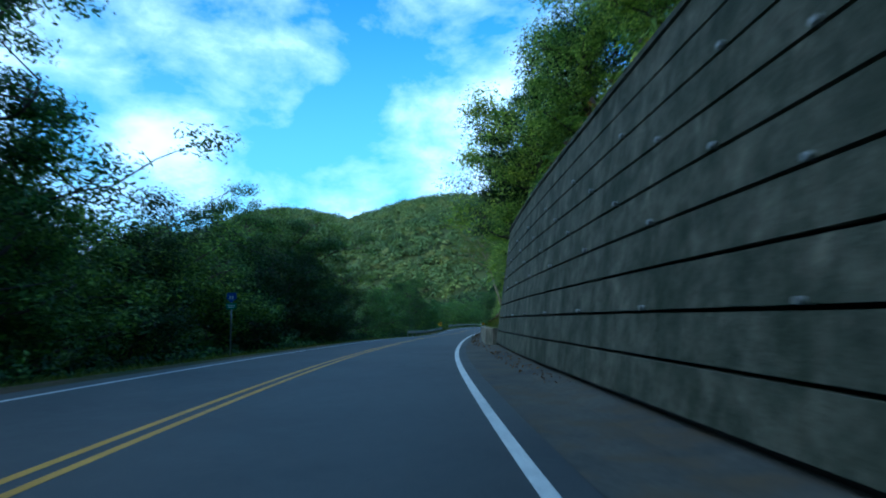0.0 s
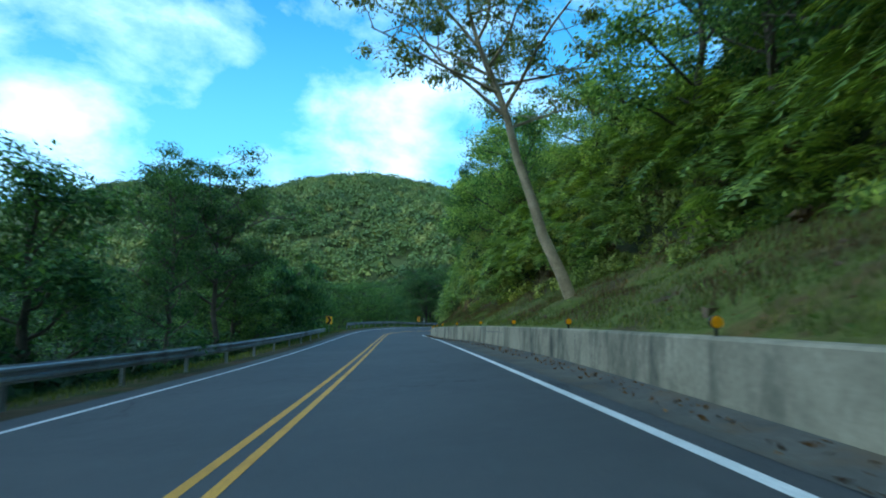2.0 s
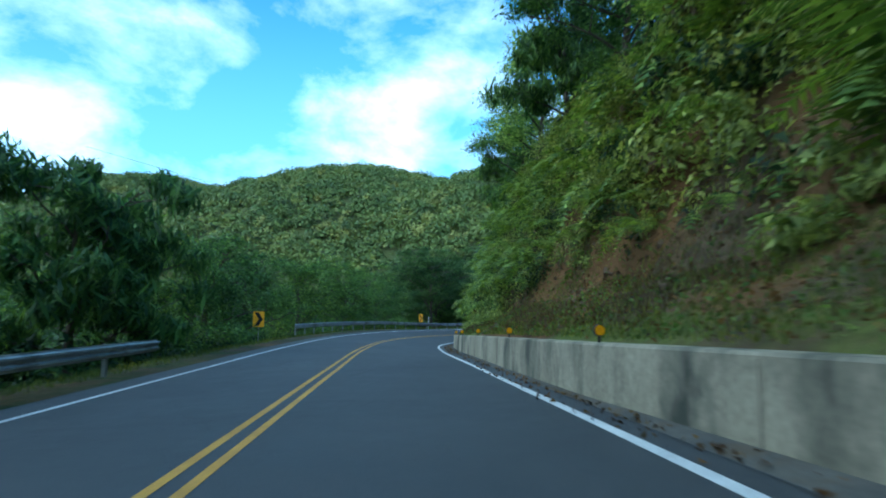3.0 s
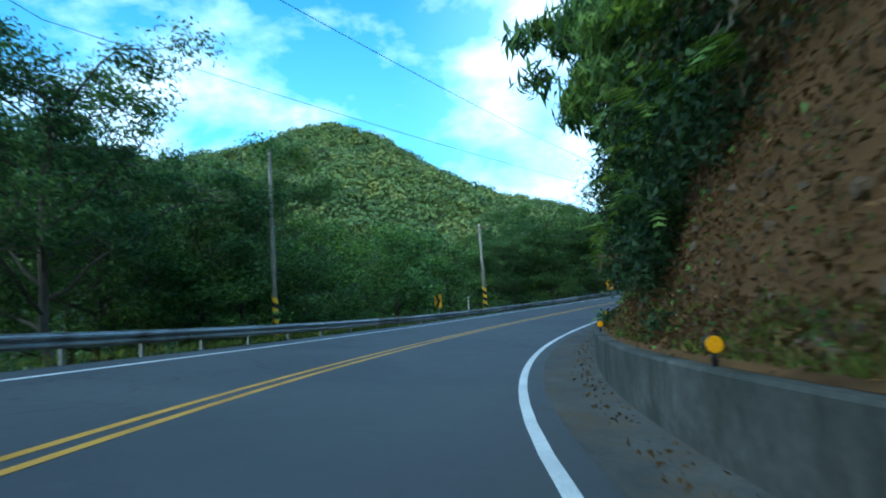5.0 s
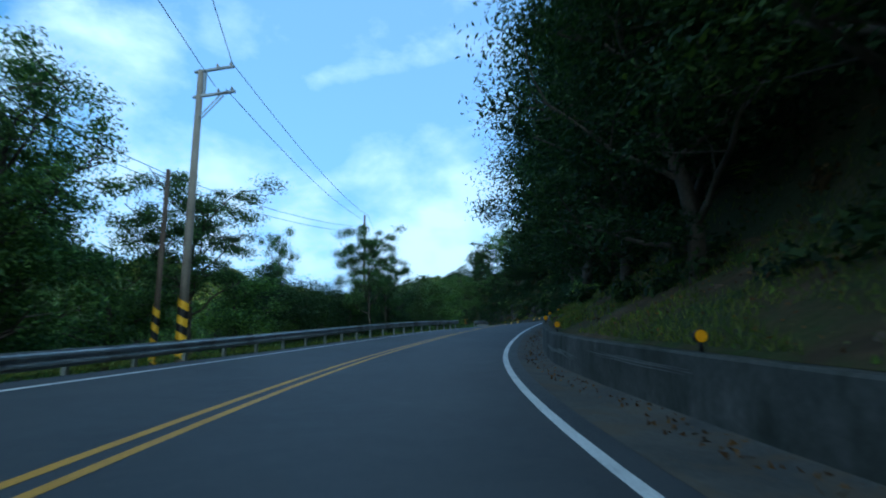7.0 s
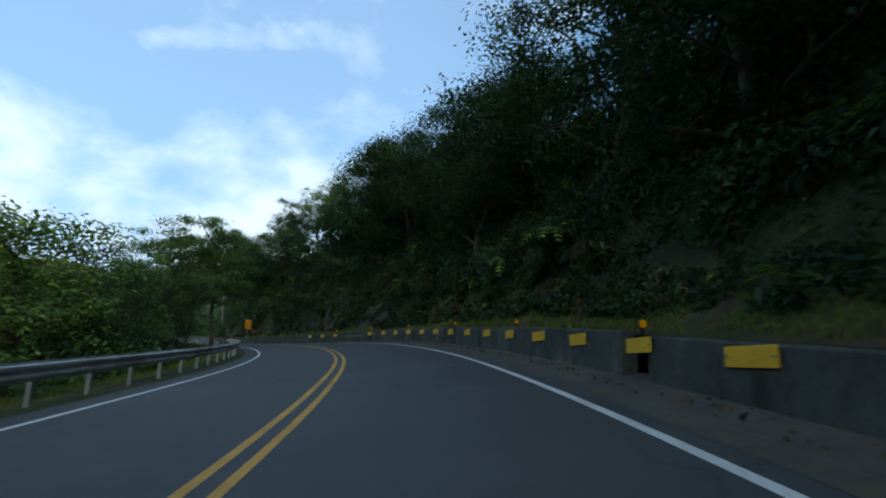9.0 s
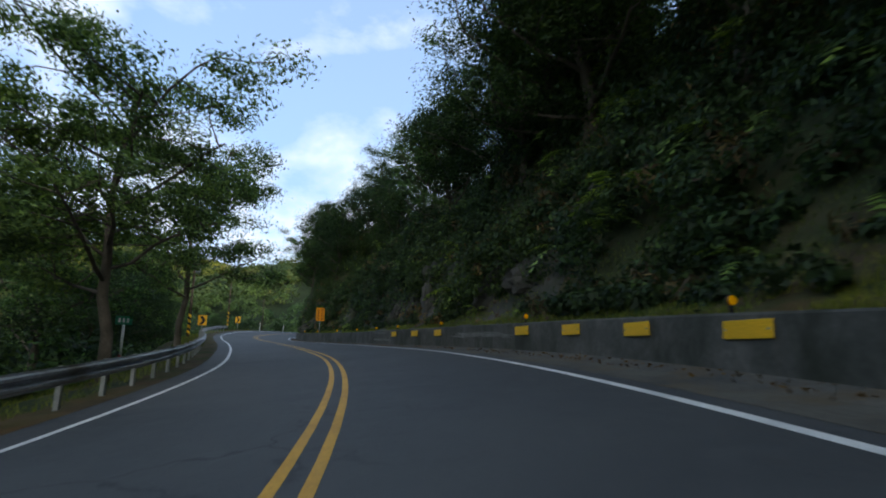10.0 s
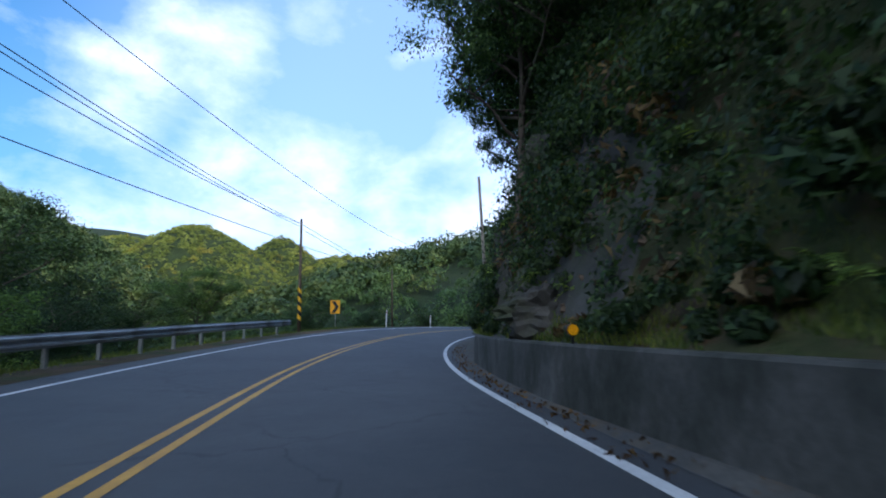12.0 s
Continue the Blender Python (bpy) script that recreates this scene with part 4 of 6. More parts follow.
def chevron_sign():
    root = thing("chevron_sign", Matrix(), "yellow bend sign with a black chevron on a grey post", "road sign", "bend signs behind the guard rail")
    part("post", tube(0.035, 0.035, 1.9, (0, 0.04, -0.6), 10), M["sign_back"], root)
    part("board", box(0.82, 0.02, 1.0, (0, 0, 1.06), 0.008), M["sign_yellow"], root, "yellow enamelled board")
    part("chevron", polygon(((-0.30, 0.43), (0.0, 0.43), (0.32, 0.0), (0.0, -0.43), (-0.30, -0.43), (0.02, 0.0)), 0.004, (0, -0.014, 1.06)), M["black"], root, "black chevron pointing right")
    for z in (0.8, 1.3):
        part("bracket", box(0.3, 0.03, 0.04, (0, 0.025, z)), M["sign_back"], root)
    return root


cs = chevron_sign()
for i, (s, o, dz, turn) in enumerate(((196.5, -8.6, 0.0, -22), (225.7, -10.6, 0.0, -14), (247.2, -8.5, -0.15, -6), (377.9, -5.35, 0.5, -4), (410.5, -6.0, 0.5, -10), (165.5, -8.0, 0.0, -12))):
    m = spot(s, o, dz, turn)
    if i == 0:
        cs.matrix_basis = m
    else:
        copy_thing(cs, m)


def bars(root, name, cells, w, h, y, mat):
    """Writing that cannot be read: plain bars of its size."""
    for x, z in cells:
        part(name, box(w, 0.004, h, (x, y, z)), mat, root)


def warning_board():
    root = thing("warning_board", spot(369.6, 4.72, 0.5, 6), "orange board with two columns of dark writing on a grey post", "road sign")
    part("post", tube(0.035, 0.035, 1.9, (0, 0.05, 0.0), 12), M["sign_back"], root, "grey steel post")
    part("board", box(0.80, 0.02, 1.22, (0, 0, 2.05), 0.01), M["sign_orange"], root, "orange reflective board")
    for z in (1.75, 2.35):
        part("bracket", box(0.4, 0.03, 0.05, (0, 0.03, z)), M["sign_back"], root)
    cells = [(x, 2.05 + z) for x in (-0.19, 0.19) for z in (0.42, 0.14, -0.14, -0.42)]
    for x, z in cells:
        bars(root, "writing", [(x, z + 0.06), (x, z), (x, z - 0.06)], 0.17, 0.024, -0.0125, M["black"])
        bars(root, "writing", [(x - 0.05, z), (x + 0.05, z)], 0.022, 0.17, -0.0135, M["black"])


warning_board()


def route_sign():
    root = thing("route_sign", spot(55.2, -6.6, -0.1, 6), "small blue route shield over a green plate on a thin pole", "road sign")
    part("pole", tube(0.03, 0.03, 2.75, seg=10), M["sign_back"], root)
    part("shield", polygon(((-0.2, 0.22), (0.2, 0.22), (0.22, -0.05), (0.0, -0.24), (-0.22, -0.05)), 0.02, (0, -0.05, 2.62)), M["sign_blue"], root, "blue shield")
    bars(root, "writing", [(-0.06, 2.62), (0.06, 2.62)], 0.05, 0.18, -0.063, M["white"])
    part("plate", box(0.46, 0.02, 0.28, (0, -0.05, 2.22), 0.006), M["sign_green"], root, "green plate")
    bars(root, "writing", [(0, 2.26), (0, 2.18)], 0.32, 0.035, -0.063, M["white"])


route_sign()


def distance_sign():
    root = thing("kilometre_sign", spot(342.5, -7.4, -0.2, -8), "small green plate with a white rim on a white post", "road sign")
    part("post", tube(0.05, 0.05, 1.75, seg=10), M["white"], root, "white post")
    part("plate", box(0.62, 0.02, 0.34, (0, -0.05, 1.72), 0.01), M["sign_green"], root, "green plate")
    bars(root, "writing", [(-0.15, 1.72), (0.0, 1.72), (0.15, 1.72)], 0.08, 0.16, -0.064, M["white"])
    part("reflector", tube(0.05, 0.05, 0.02, (0, -0.05, 0.35), 12, pose(0, 0, 0, 90, 0, 0)), M["red"], root, "red reflector")


distance_sign()


def delineator(s, o, dz, h, label, red=True):
    root = thing("marker_post", spot(s, o, dz, 0, 3), label, "marker post", "marker posts")
    part("post", box(0.09, 0.05, h, (0, 0, h / 2 - 0.3), 0.012), M["white"], root)
    if red:
        part("reflector", box(0.07, 0.012, 0.1, (0, -0.03, h - 0.5), 0.004), M["red"], root, "red reflector")


delineator(227.6, -9.3, -0.2, 1.7, "thin white marker post behind the guard rail")
delineator(248.6, -8.6, -0.3, 1.75, "grey-white weathered marker post beside a bend sign", False)
delineator(197.8, -8.5, -0.2, 1.75, "grey-white weathered marker post beside a bend sign", False)
delineator(420.0, -5.2, 0.2, 1.6, "thin pale marker post at the far bend")
delineator(428.0, -3.6, 0.2, 1.4, "pale marker post with an orange band")

# ---- poles and cables ----


def striped_base(root, r, h, z0=0.0):
    """A sleeve of slanting black and yellow bands round a pole's foot."""
    seg, turns = 24, 7
    for k in range(turns):
        bm = bmesh.new()
        rows = []
        za, zb = z0 + h * k / turns, z0 + h * (k + 1) / turns
        for z, rr in ((za, r), (zb, r)):
            rows.append([bm.verts.new((rr * math.cos(2 * math.pi * i / seg), rr * math.sin(2 * math.pi * i / seg), z + 0.28 * (1 - abs(2 * i / seg - 1)) * 1.0)) for i in range(seg)])
        for i in range(seg):
            j = (i + 1) % seg
            bm.faces.new((rows[0][i], rows[0][j], rows[1][j], rows[1][i]))
        part("band", bm, M["black"] if k % 2 else M["bar_yellow"], root, "black band" if k % 2 else "yellow band")


def insulator(at_):
    return merge(tube(0.03, 0.05, 0.06, at_, 10), tube(0.055, 0.055, 0.03, (at_[0], at_[1], at_[2] + 0.06), 10), tube(0.035, 0.02, 0.07, (at_[0], at_[1], at_[2] + 0.09), 10))


def utility_pole(s, o, dz, h, label, mat, r=0.15, stripes=True, arms="none", turn=0.0, lean=0.0):
    root = thing("utility_pole", spot(s, o, dz, turn, lean), label, "utility pole", "poles along the valley side")
    part("shaft", tube(r, r * 0.62, h + 0.6, (0, 0, -0.6), 18), mat, root)
    if stripes:
        striped_base(root, r + 0.008, 1.9, 0.25)
    if arms == "side":           # twin arms reaching over the road
        for z, l in ((h - 0.05, 1.65), (h - 1.05, 1.75)):
            part("arm", box(l, 0.09, 0.09, (l / 2 - 0.25, -0.02, z), 0.01), M["steel"], root, "steel side arm")
            for x in (l - 0.4, l - 0.95):
                part("insulator", insulator((x, -0.02, z + 0.045)), M["ceramic"], root)
        part("upright", box(0.07, 0.07, 1.05, (0.22, -0.02, h - 0.55), 0.008), M["steel"], root)
        for y in (-0.09, 0.05):
            part("brace", box(0.05, 0.02, 1.15, (0.55, y, h - 1.5), 0.004, pose(0, 0, 0, 0, 48, 0)), M["steel"], root)
    if arms == "cross":
        for z in (h - 0.95, h - 1.45):
            for y in (-0.13, 0.13):
                part("arm", box(1.5, 0.07, 0.09, (0.05, y, z), 0.01), M["wood_pole"], root, "timber cross arm")
            for x in (-0.6, -0.3, 0.45, 0.72):
                part("insulator", insulator((x, -0.13, z + 0.045)), M["ceramic"], root)
        part("transformer", merge(tube(0.24, 0.24, 0.62, (0.36, 0, h - 3.0), 18), tube(0.26, 0.10, 0.10, (0.36, 0, h - 2.38), 18)), M["tank"], root, "grey cylindrical transformer")
        for x in (0.28, 0.44):
            part("bushing", tube(0.03, 0.02, 0.22, (x, 0, h - 2.3), 8), M["ceramic"], root)
        part("bracket", box(0.3, 0.08, 0.1, (0.12, 0, h - 2.75)), M["steel"], root)
    if arms == "low":
        part("arm", box(0.9, 0.08, 0.1, (0.45, 0, h - 0.35), 0.01), M["wood_pole"], root)
    return root


utility_pole(44.5, -8.6, -0.4, 7.4, "brown wooden utility pole with a striped base", M["wood_pole"], 0.14)
utility_pole(212.0, -11.2, -0.4, 10.2, "grey-brown concrete pole with a black and yellow striped base", M["pole"])
utility_pole(230.0, -9.5, -0.4, 7.6, "weathered pole with a short lamp arm and a striped base", M["pole"], arms="low")
utility_pole(254.9, -7.0, -0.5, 10.8, "tall pale concrete pole with twin side arms", M["pole"], 0.17, arms="side", turn=-6)
utility_pole(255.7, -8.6, -0.7, 7.5, "short brown wooden pole behind a concrete one", M["wood_pole"], 0.12)
utility_pole(287.0, -13.6, -3.2, 14.6, "grey-brown wooden pole among the trees below the road", M["wood_pole"], 0.15, stripes=False)
utility_pole(412.0, 5.35, 0.0, 12.4, "thin grey-green pole beside the far bend", M["pole"], 0.16, stripes=False, lean=-2)
utility_pole(379.4, -6.6, -0.2, 9.4, "dark pole with cross arms and a transformer", M["wood_pole"], 0.15, arms="cross", turn=8)
utility_pole(371.5, -9.6, -0.4, 8.2, "dark slanting wooden pole among trees", M["wood_pole"], 0.13, stripes=True, lean=-4)
utility_pole(403.0, -5.6, 0.3, 6.6, "slim brown pole with a yellow foot at the bend", M["wood_pole"], 0.11)
utility_pole(424.0, -6.2, 0.2, 5.6, "slim brown pole in the distance", M["wood_pole"], 0.10, stripes=False)


def cable(a, b, sag, r=0.014):
    a, b = np.asarray(a, float), np.asarray(b, float)
    cu = bpy.data.curves.new("cable", "CURVE")
    cu.dimensions, cu.bevel_depth, cu.bevel_resolution = "3D", r, 1
    sp = cu.splines.new("POLY")
    n = 24
    sp.points.add(n - 1)
    for i in range(n):
        u = i / (n - 1)
        p = a * (1 - u) + b * u
        sp.points[i].co = (p[0], p[1], p[2] - sag * 4 * u * (1 - u), 1)
    cu.materials.append(M["cable"])
    ob = new("overhead_cable", cu)
    return tagged(ob, "black sagging overhead cable strung between poles", "cable", "overhead cables")


def top(s, o, z):
    return at(s, o, z)


for a, b, sag in (((44.5, -8.6, 6.7), (128.0, -9.8, 6.7), 0.9), ((44.5, -8.6, 6.2), (128.0, -9.8, 6.3), 1.0), ((44.5, -8.6, 6.7), (0.0, -8.6, 7.0), 0.6), ((128.0, -9.8, 6.7), (158.0, -12.6, 7.4), 0.5), ((158.0, -12.6, 7.4), (188.0, -13.0, 8.2), 0.5), ((188.0, -13.0, 8.2), (212.0, -11.2, 7.8), 0.4), ((203.0, -13.0, 12.2), (170.0, -25.0, 14.5), 0.3),
                  ((212.0, -11.2, 7.8), (230.0, -9.5, 6.9), 0.25), ((212.0, -11.2, 7.4), (230.0, -9.5, 6.5), 0.3), ((230.0, -9.5, 6.9), (255.7, -8.6, 6.6), 0.5), ((230.0, -9.5, 6.6), (255.7, -8.6, 6.2), 0.55),
                  ((255.7, -8.6, 6.6), (287.0, -13.6, 10.3), 0.5), ((255.7, -8.6, 6.2), (287.0, -13.6, 9.8), 0.5), ((254.9, -5.8, 10.5), (196.0, -8.0, 12.0), 0.9), ((254.9, -6.4, 9.6), (203.0, -13.0, 12.2), 0.6),
                  ((254.9, -5.8, 10.5), (287.0, -13.2, 11.3), 0.6), ((254.9, -6.0, 9.5), (287.0, -13.6, 10.9), 0.6), ((287.0, -13.2, 11.3), (379.4, -6.1, 7.9), 1.6), ((287.0, -13.6, 10.9), (379.4, -6.6, 7.4), 1.6),
                  ((371.5, -9.9, 7.4), (379.4, -6.6, 7.0), 0.1), ((287.0, -13.6, 9.8), (371.5, -9.9, 7.4), 1.4), ((379.4, -6.6, 9.1), (430.0, -7.0, 9.3), 0.8), ((379.4, -6.6, 7.2), (403.0, -5.6, 6.6), 0.3), ((379.4, -6.7, 7.1), (403.0, -5.6, 6.4), 0.3), ((379.4, -6.6, 6.6), (403.0, -5.6, 6.6), 0.3), ((379.4, -6.6, 5.0), (424.0, -6.2, 5.4), 0.3),
                  ((403.0, -5.6, 6.6), (424.0, -6.2, 5.4), 0.2), ((403.0, -5.6, 6.3), (424.0, -6.2, 5.2), 0.25)):
    cable(top(*a), top(*b), sag)

# ---- trees ----


def limb(points, r0, r1, seg=6):
    """A tapering bent tube through points: vertices and faces."""
    pts = np.asarray(points, float)
    n = len(pts)
    tan = np.gradient(pts, axis=0)
    verts, faces = [], []
    for i in range(n):
        t = tan[i] / (np.linalg.norm(tan[i]) + 1e-9)
        a = np.cross(t, (0.3, 0.9, 0.2)); a /= np.linalg.norm(a)
        b = np.cross(t, a)
        r = r0 + (r1 - r0) * i / (n - 1)
        for k in range(seg):
            w = 2 * math.pi * k / seg
            verts.append(pts[i] + r * (math.cos(w) * a + math.sin(w) * b))
    for i in range(n - 1):
        for k in range(seg):
            p, q = i * seg + k, i * seg + (k + 1) % seg
            faces.append((p, q, q + seg, p + seg))
    return verts, faces


def bent(a, b, wob, r, n=6):
    a, b = np.asarray(a, float), np.asarray(b, float)
    u = np.linspace(0, 1, n)[:, None]
    w = np.cumsum(r.normal(scale=wob, size=(n, 3)), 0) * np.sin(u * math.pi * 0.9)
    w[0] = 0
    return a * (1 - u) + b * u + w


def tree(name, label, h, spread, clear, limbs, twigs, per, leaf, bark, mat, seed, lean=(0, 0), flat=0.55, blob=(0.7, 1.3), droop=0.0, trunk=0.17, long=1.6, top_bias=0.0):
    """A trunk, forked limbs and a crown of leaf clumps at the limbs' ends, on its own origin."""
    r = np.random.default_rng(seed)
    root = thing(name, Matrix(), label, "tree", "trees beside the road")
    verts, faces = [], []

    def add(pts, r0, r1, seg=6):
        v, f = limb(pts, r0, r1, seg)
        base = len(verts)
        verts.extend(v)
        faces.extend([tuple(i + base for i in q) for q in f])

    axis_top = np.array([lean[0], lean[1], h * 0.8])
    main = bent((0, 0, -0.8), axis_top, 0.10, r, 9)
    add(main, trunk, trunk * 0.3, 9)
    ends, sizes = [], []
    for k in range(limbs):
        u = clear + (1 - clear) * (k + 0.5) / limbs
        start = np.array([np.interp(u, np.linspace(0, 1, 9), main[:, i]) for i in range(3)])
        w = k * 2.4 + r.random()
        reach = spread * (0.55 + 0.5 * r.random()) * (1.0 - 0.45 * max(0, u - 0.55) / 0.45 * (1 - top_bias))
        tip = start + np.array([math.cos(w) * reach, math.sin(w) * reach, h * (0.10 + 0.16 * r.random())])
        tip[2] = min(tip[2], h * 0.98)
        path = bent(start, tip, 0.09, r, 6)
        add(path, trunk * 0.42 * (1.1 - u * 0.5), 0.022)
        for j in range(twigs):
            v = 0.35 + 0.65 * (j + r.random()) / twigs
            s0 = np.array([np.interp(v, np.linspace(0, 1, 6), path[:, i]) for i in range(3)])
            e = s0 + r.normal(scale=(spread * 0.22, spread * 0.22, h * 0.05)) + (0, 0, h * 0.04)
            add(bent(s0, e, 0.05, r, 3), 0.026, 0.008, 4)
            ends.append(e)
            sizes.append(blob[0] + (blob[1] - blob[0]) * r.random())
    child("trunk", mesh_of("trunk", verts, faces, bark, True), root)
    q = blobs(ends, sizes, int(per * 1.85), leaf * 0.68, flat, 0.25, r, droop, long, quad=True)
    child("crown", leaf_mesh("crown", q, mat), root)
    return root


PROTO = {
    "broad": tree("broadleaf_tree", "broad dark green tree with layered crown", 10.0, 4.2, 0.36, 15, 8, 165, 0.135, M["bark"], M["leaf_mid"], 11, flat=0.5, top_bias=0.8, blob=(0.65, 1.25)),
    "airy": tree("slender_tree", "slender tree with airy clumps of small leaves", 11.0, 2.9, 0.26, 15, 6, 110, 0.14, M["bark"], M["leaf"], 12, flat=0.65, blob=(0.5, 1.0)),
    "bushy": tree("bushy_tree", "dense bushy tree leafy almost to the ground", 7.5, 2.8, 0.10, 12, 5, 130, 0.17, M["bark"], M["leaf"], 13, flat=0.8, blob=(0.7, 1.2)),
    # dark, green and fresh crowns differ in tone to paint shade and light
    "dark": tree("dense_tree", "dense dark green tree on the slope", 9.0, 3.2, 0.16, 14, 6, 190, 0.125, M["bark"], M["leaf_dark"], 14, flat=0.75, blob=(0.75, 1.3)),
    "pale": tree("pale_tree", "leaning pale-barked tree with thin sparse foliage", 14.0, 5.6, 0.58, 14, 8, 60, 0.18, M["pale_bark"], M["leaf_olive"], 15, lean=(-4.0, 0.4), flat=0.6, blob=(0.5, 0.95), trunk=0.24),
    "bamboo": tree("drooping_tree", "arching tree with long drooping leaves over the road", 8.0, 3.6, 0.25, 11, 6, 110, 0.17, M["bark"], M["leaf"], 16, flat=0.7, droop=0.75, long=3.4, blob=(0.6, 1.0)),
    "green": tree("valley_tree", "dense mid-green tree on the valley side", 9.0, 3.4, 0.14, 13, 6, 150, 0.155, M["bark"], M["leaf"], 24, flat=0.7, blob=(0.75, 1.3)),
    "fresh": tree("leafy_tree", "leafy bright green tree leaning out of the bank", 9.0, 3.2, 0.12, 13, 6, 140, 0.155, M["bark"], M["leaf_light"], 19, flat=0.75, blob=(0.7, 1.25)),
    "back": tree("forest_tree", "dense green tree standing deeper in the forest", 14.0, 4.6, 0.3, 11, 5, 100, 0.20, M["bark"], M["leaf_dark"], 17, flat=0.75, blob=(0.9, 1.6)),
    "back_light": tree("forest_tree", "light green tree standing deeper in the forest", 14.0, 4.2, 0.3, 11, 5, 100, 0.19, M["bark"], M["leaf"], 18, flat=0.8, blob=(0.9, 1.5)),
}
USED = set()
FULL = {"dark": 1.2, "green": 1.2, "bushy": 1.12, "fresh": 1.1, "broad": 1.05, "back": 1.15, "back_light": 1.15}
PROTO_H = {k: max(v.co.z for c in ob.children for v in c.data.vertices) for k, ob in PROTO.items()}


def plant(kind, p, height, turn, wide=1.0, lean=0.0):
    k = height / PROTO_H[kind]
    wide *= FULL.get(kind, 1.0)
    m = pose(p[0], p[1], p[2] - 0.1, 0, lean, turn) @ Matrix.Diagonal((k * wide, k * wide, k, 1))
    if kind in USED:
        return copy_thing(PROTO[kind], m @ Matrix.Diagonal((*(1 / v for v in PROTO[kind].scale), 1)))
    USED.add(kind)
    PROTO[kind].matrix_basis = m
    return PROTO[kind]


def left_z(o):
    return np.interp(-o, [5.4, 6.6, 9.0, 14.0, 20.0, 40], [-0.03, -0.18, -1.0, -3.2, -6.0, -8])


def left_tree(kind, s, o, top_z, turn=0.0, wide=1.0):
    z = float(left_z(o))
    p = at(s, o, z)
    return plant(kind, p, top_z - z, turn, wide)


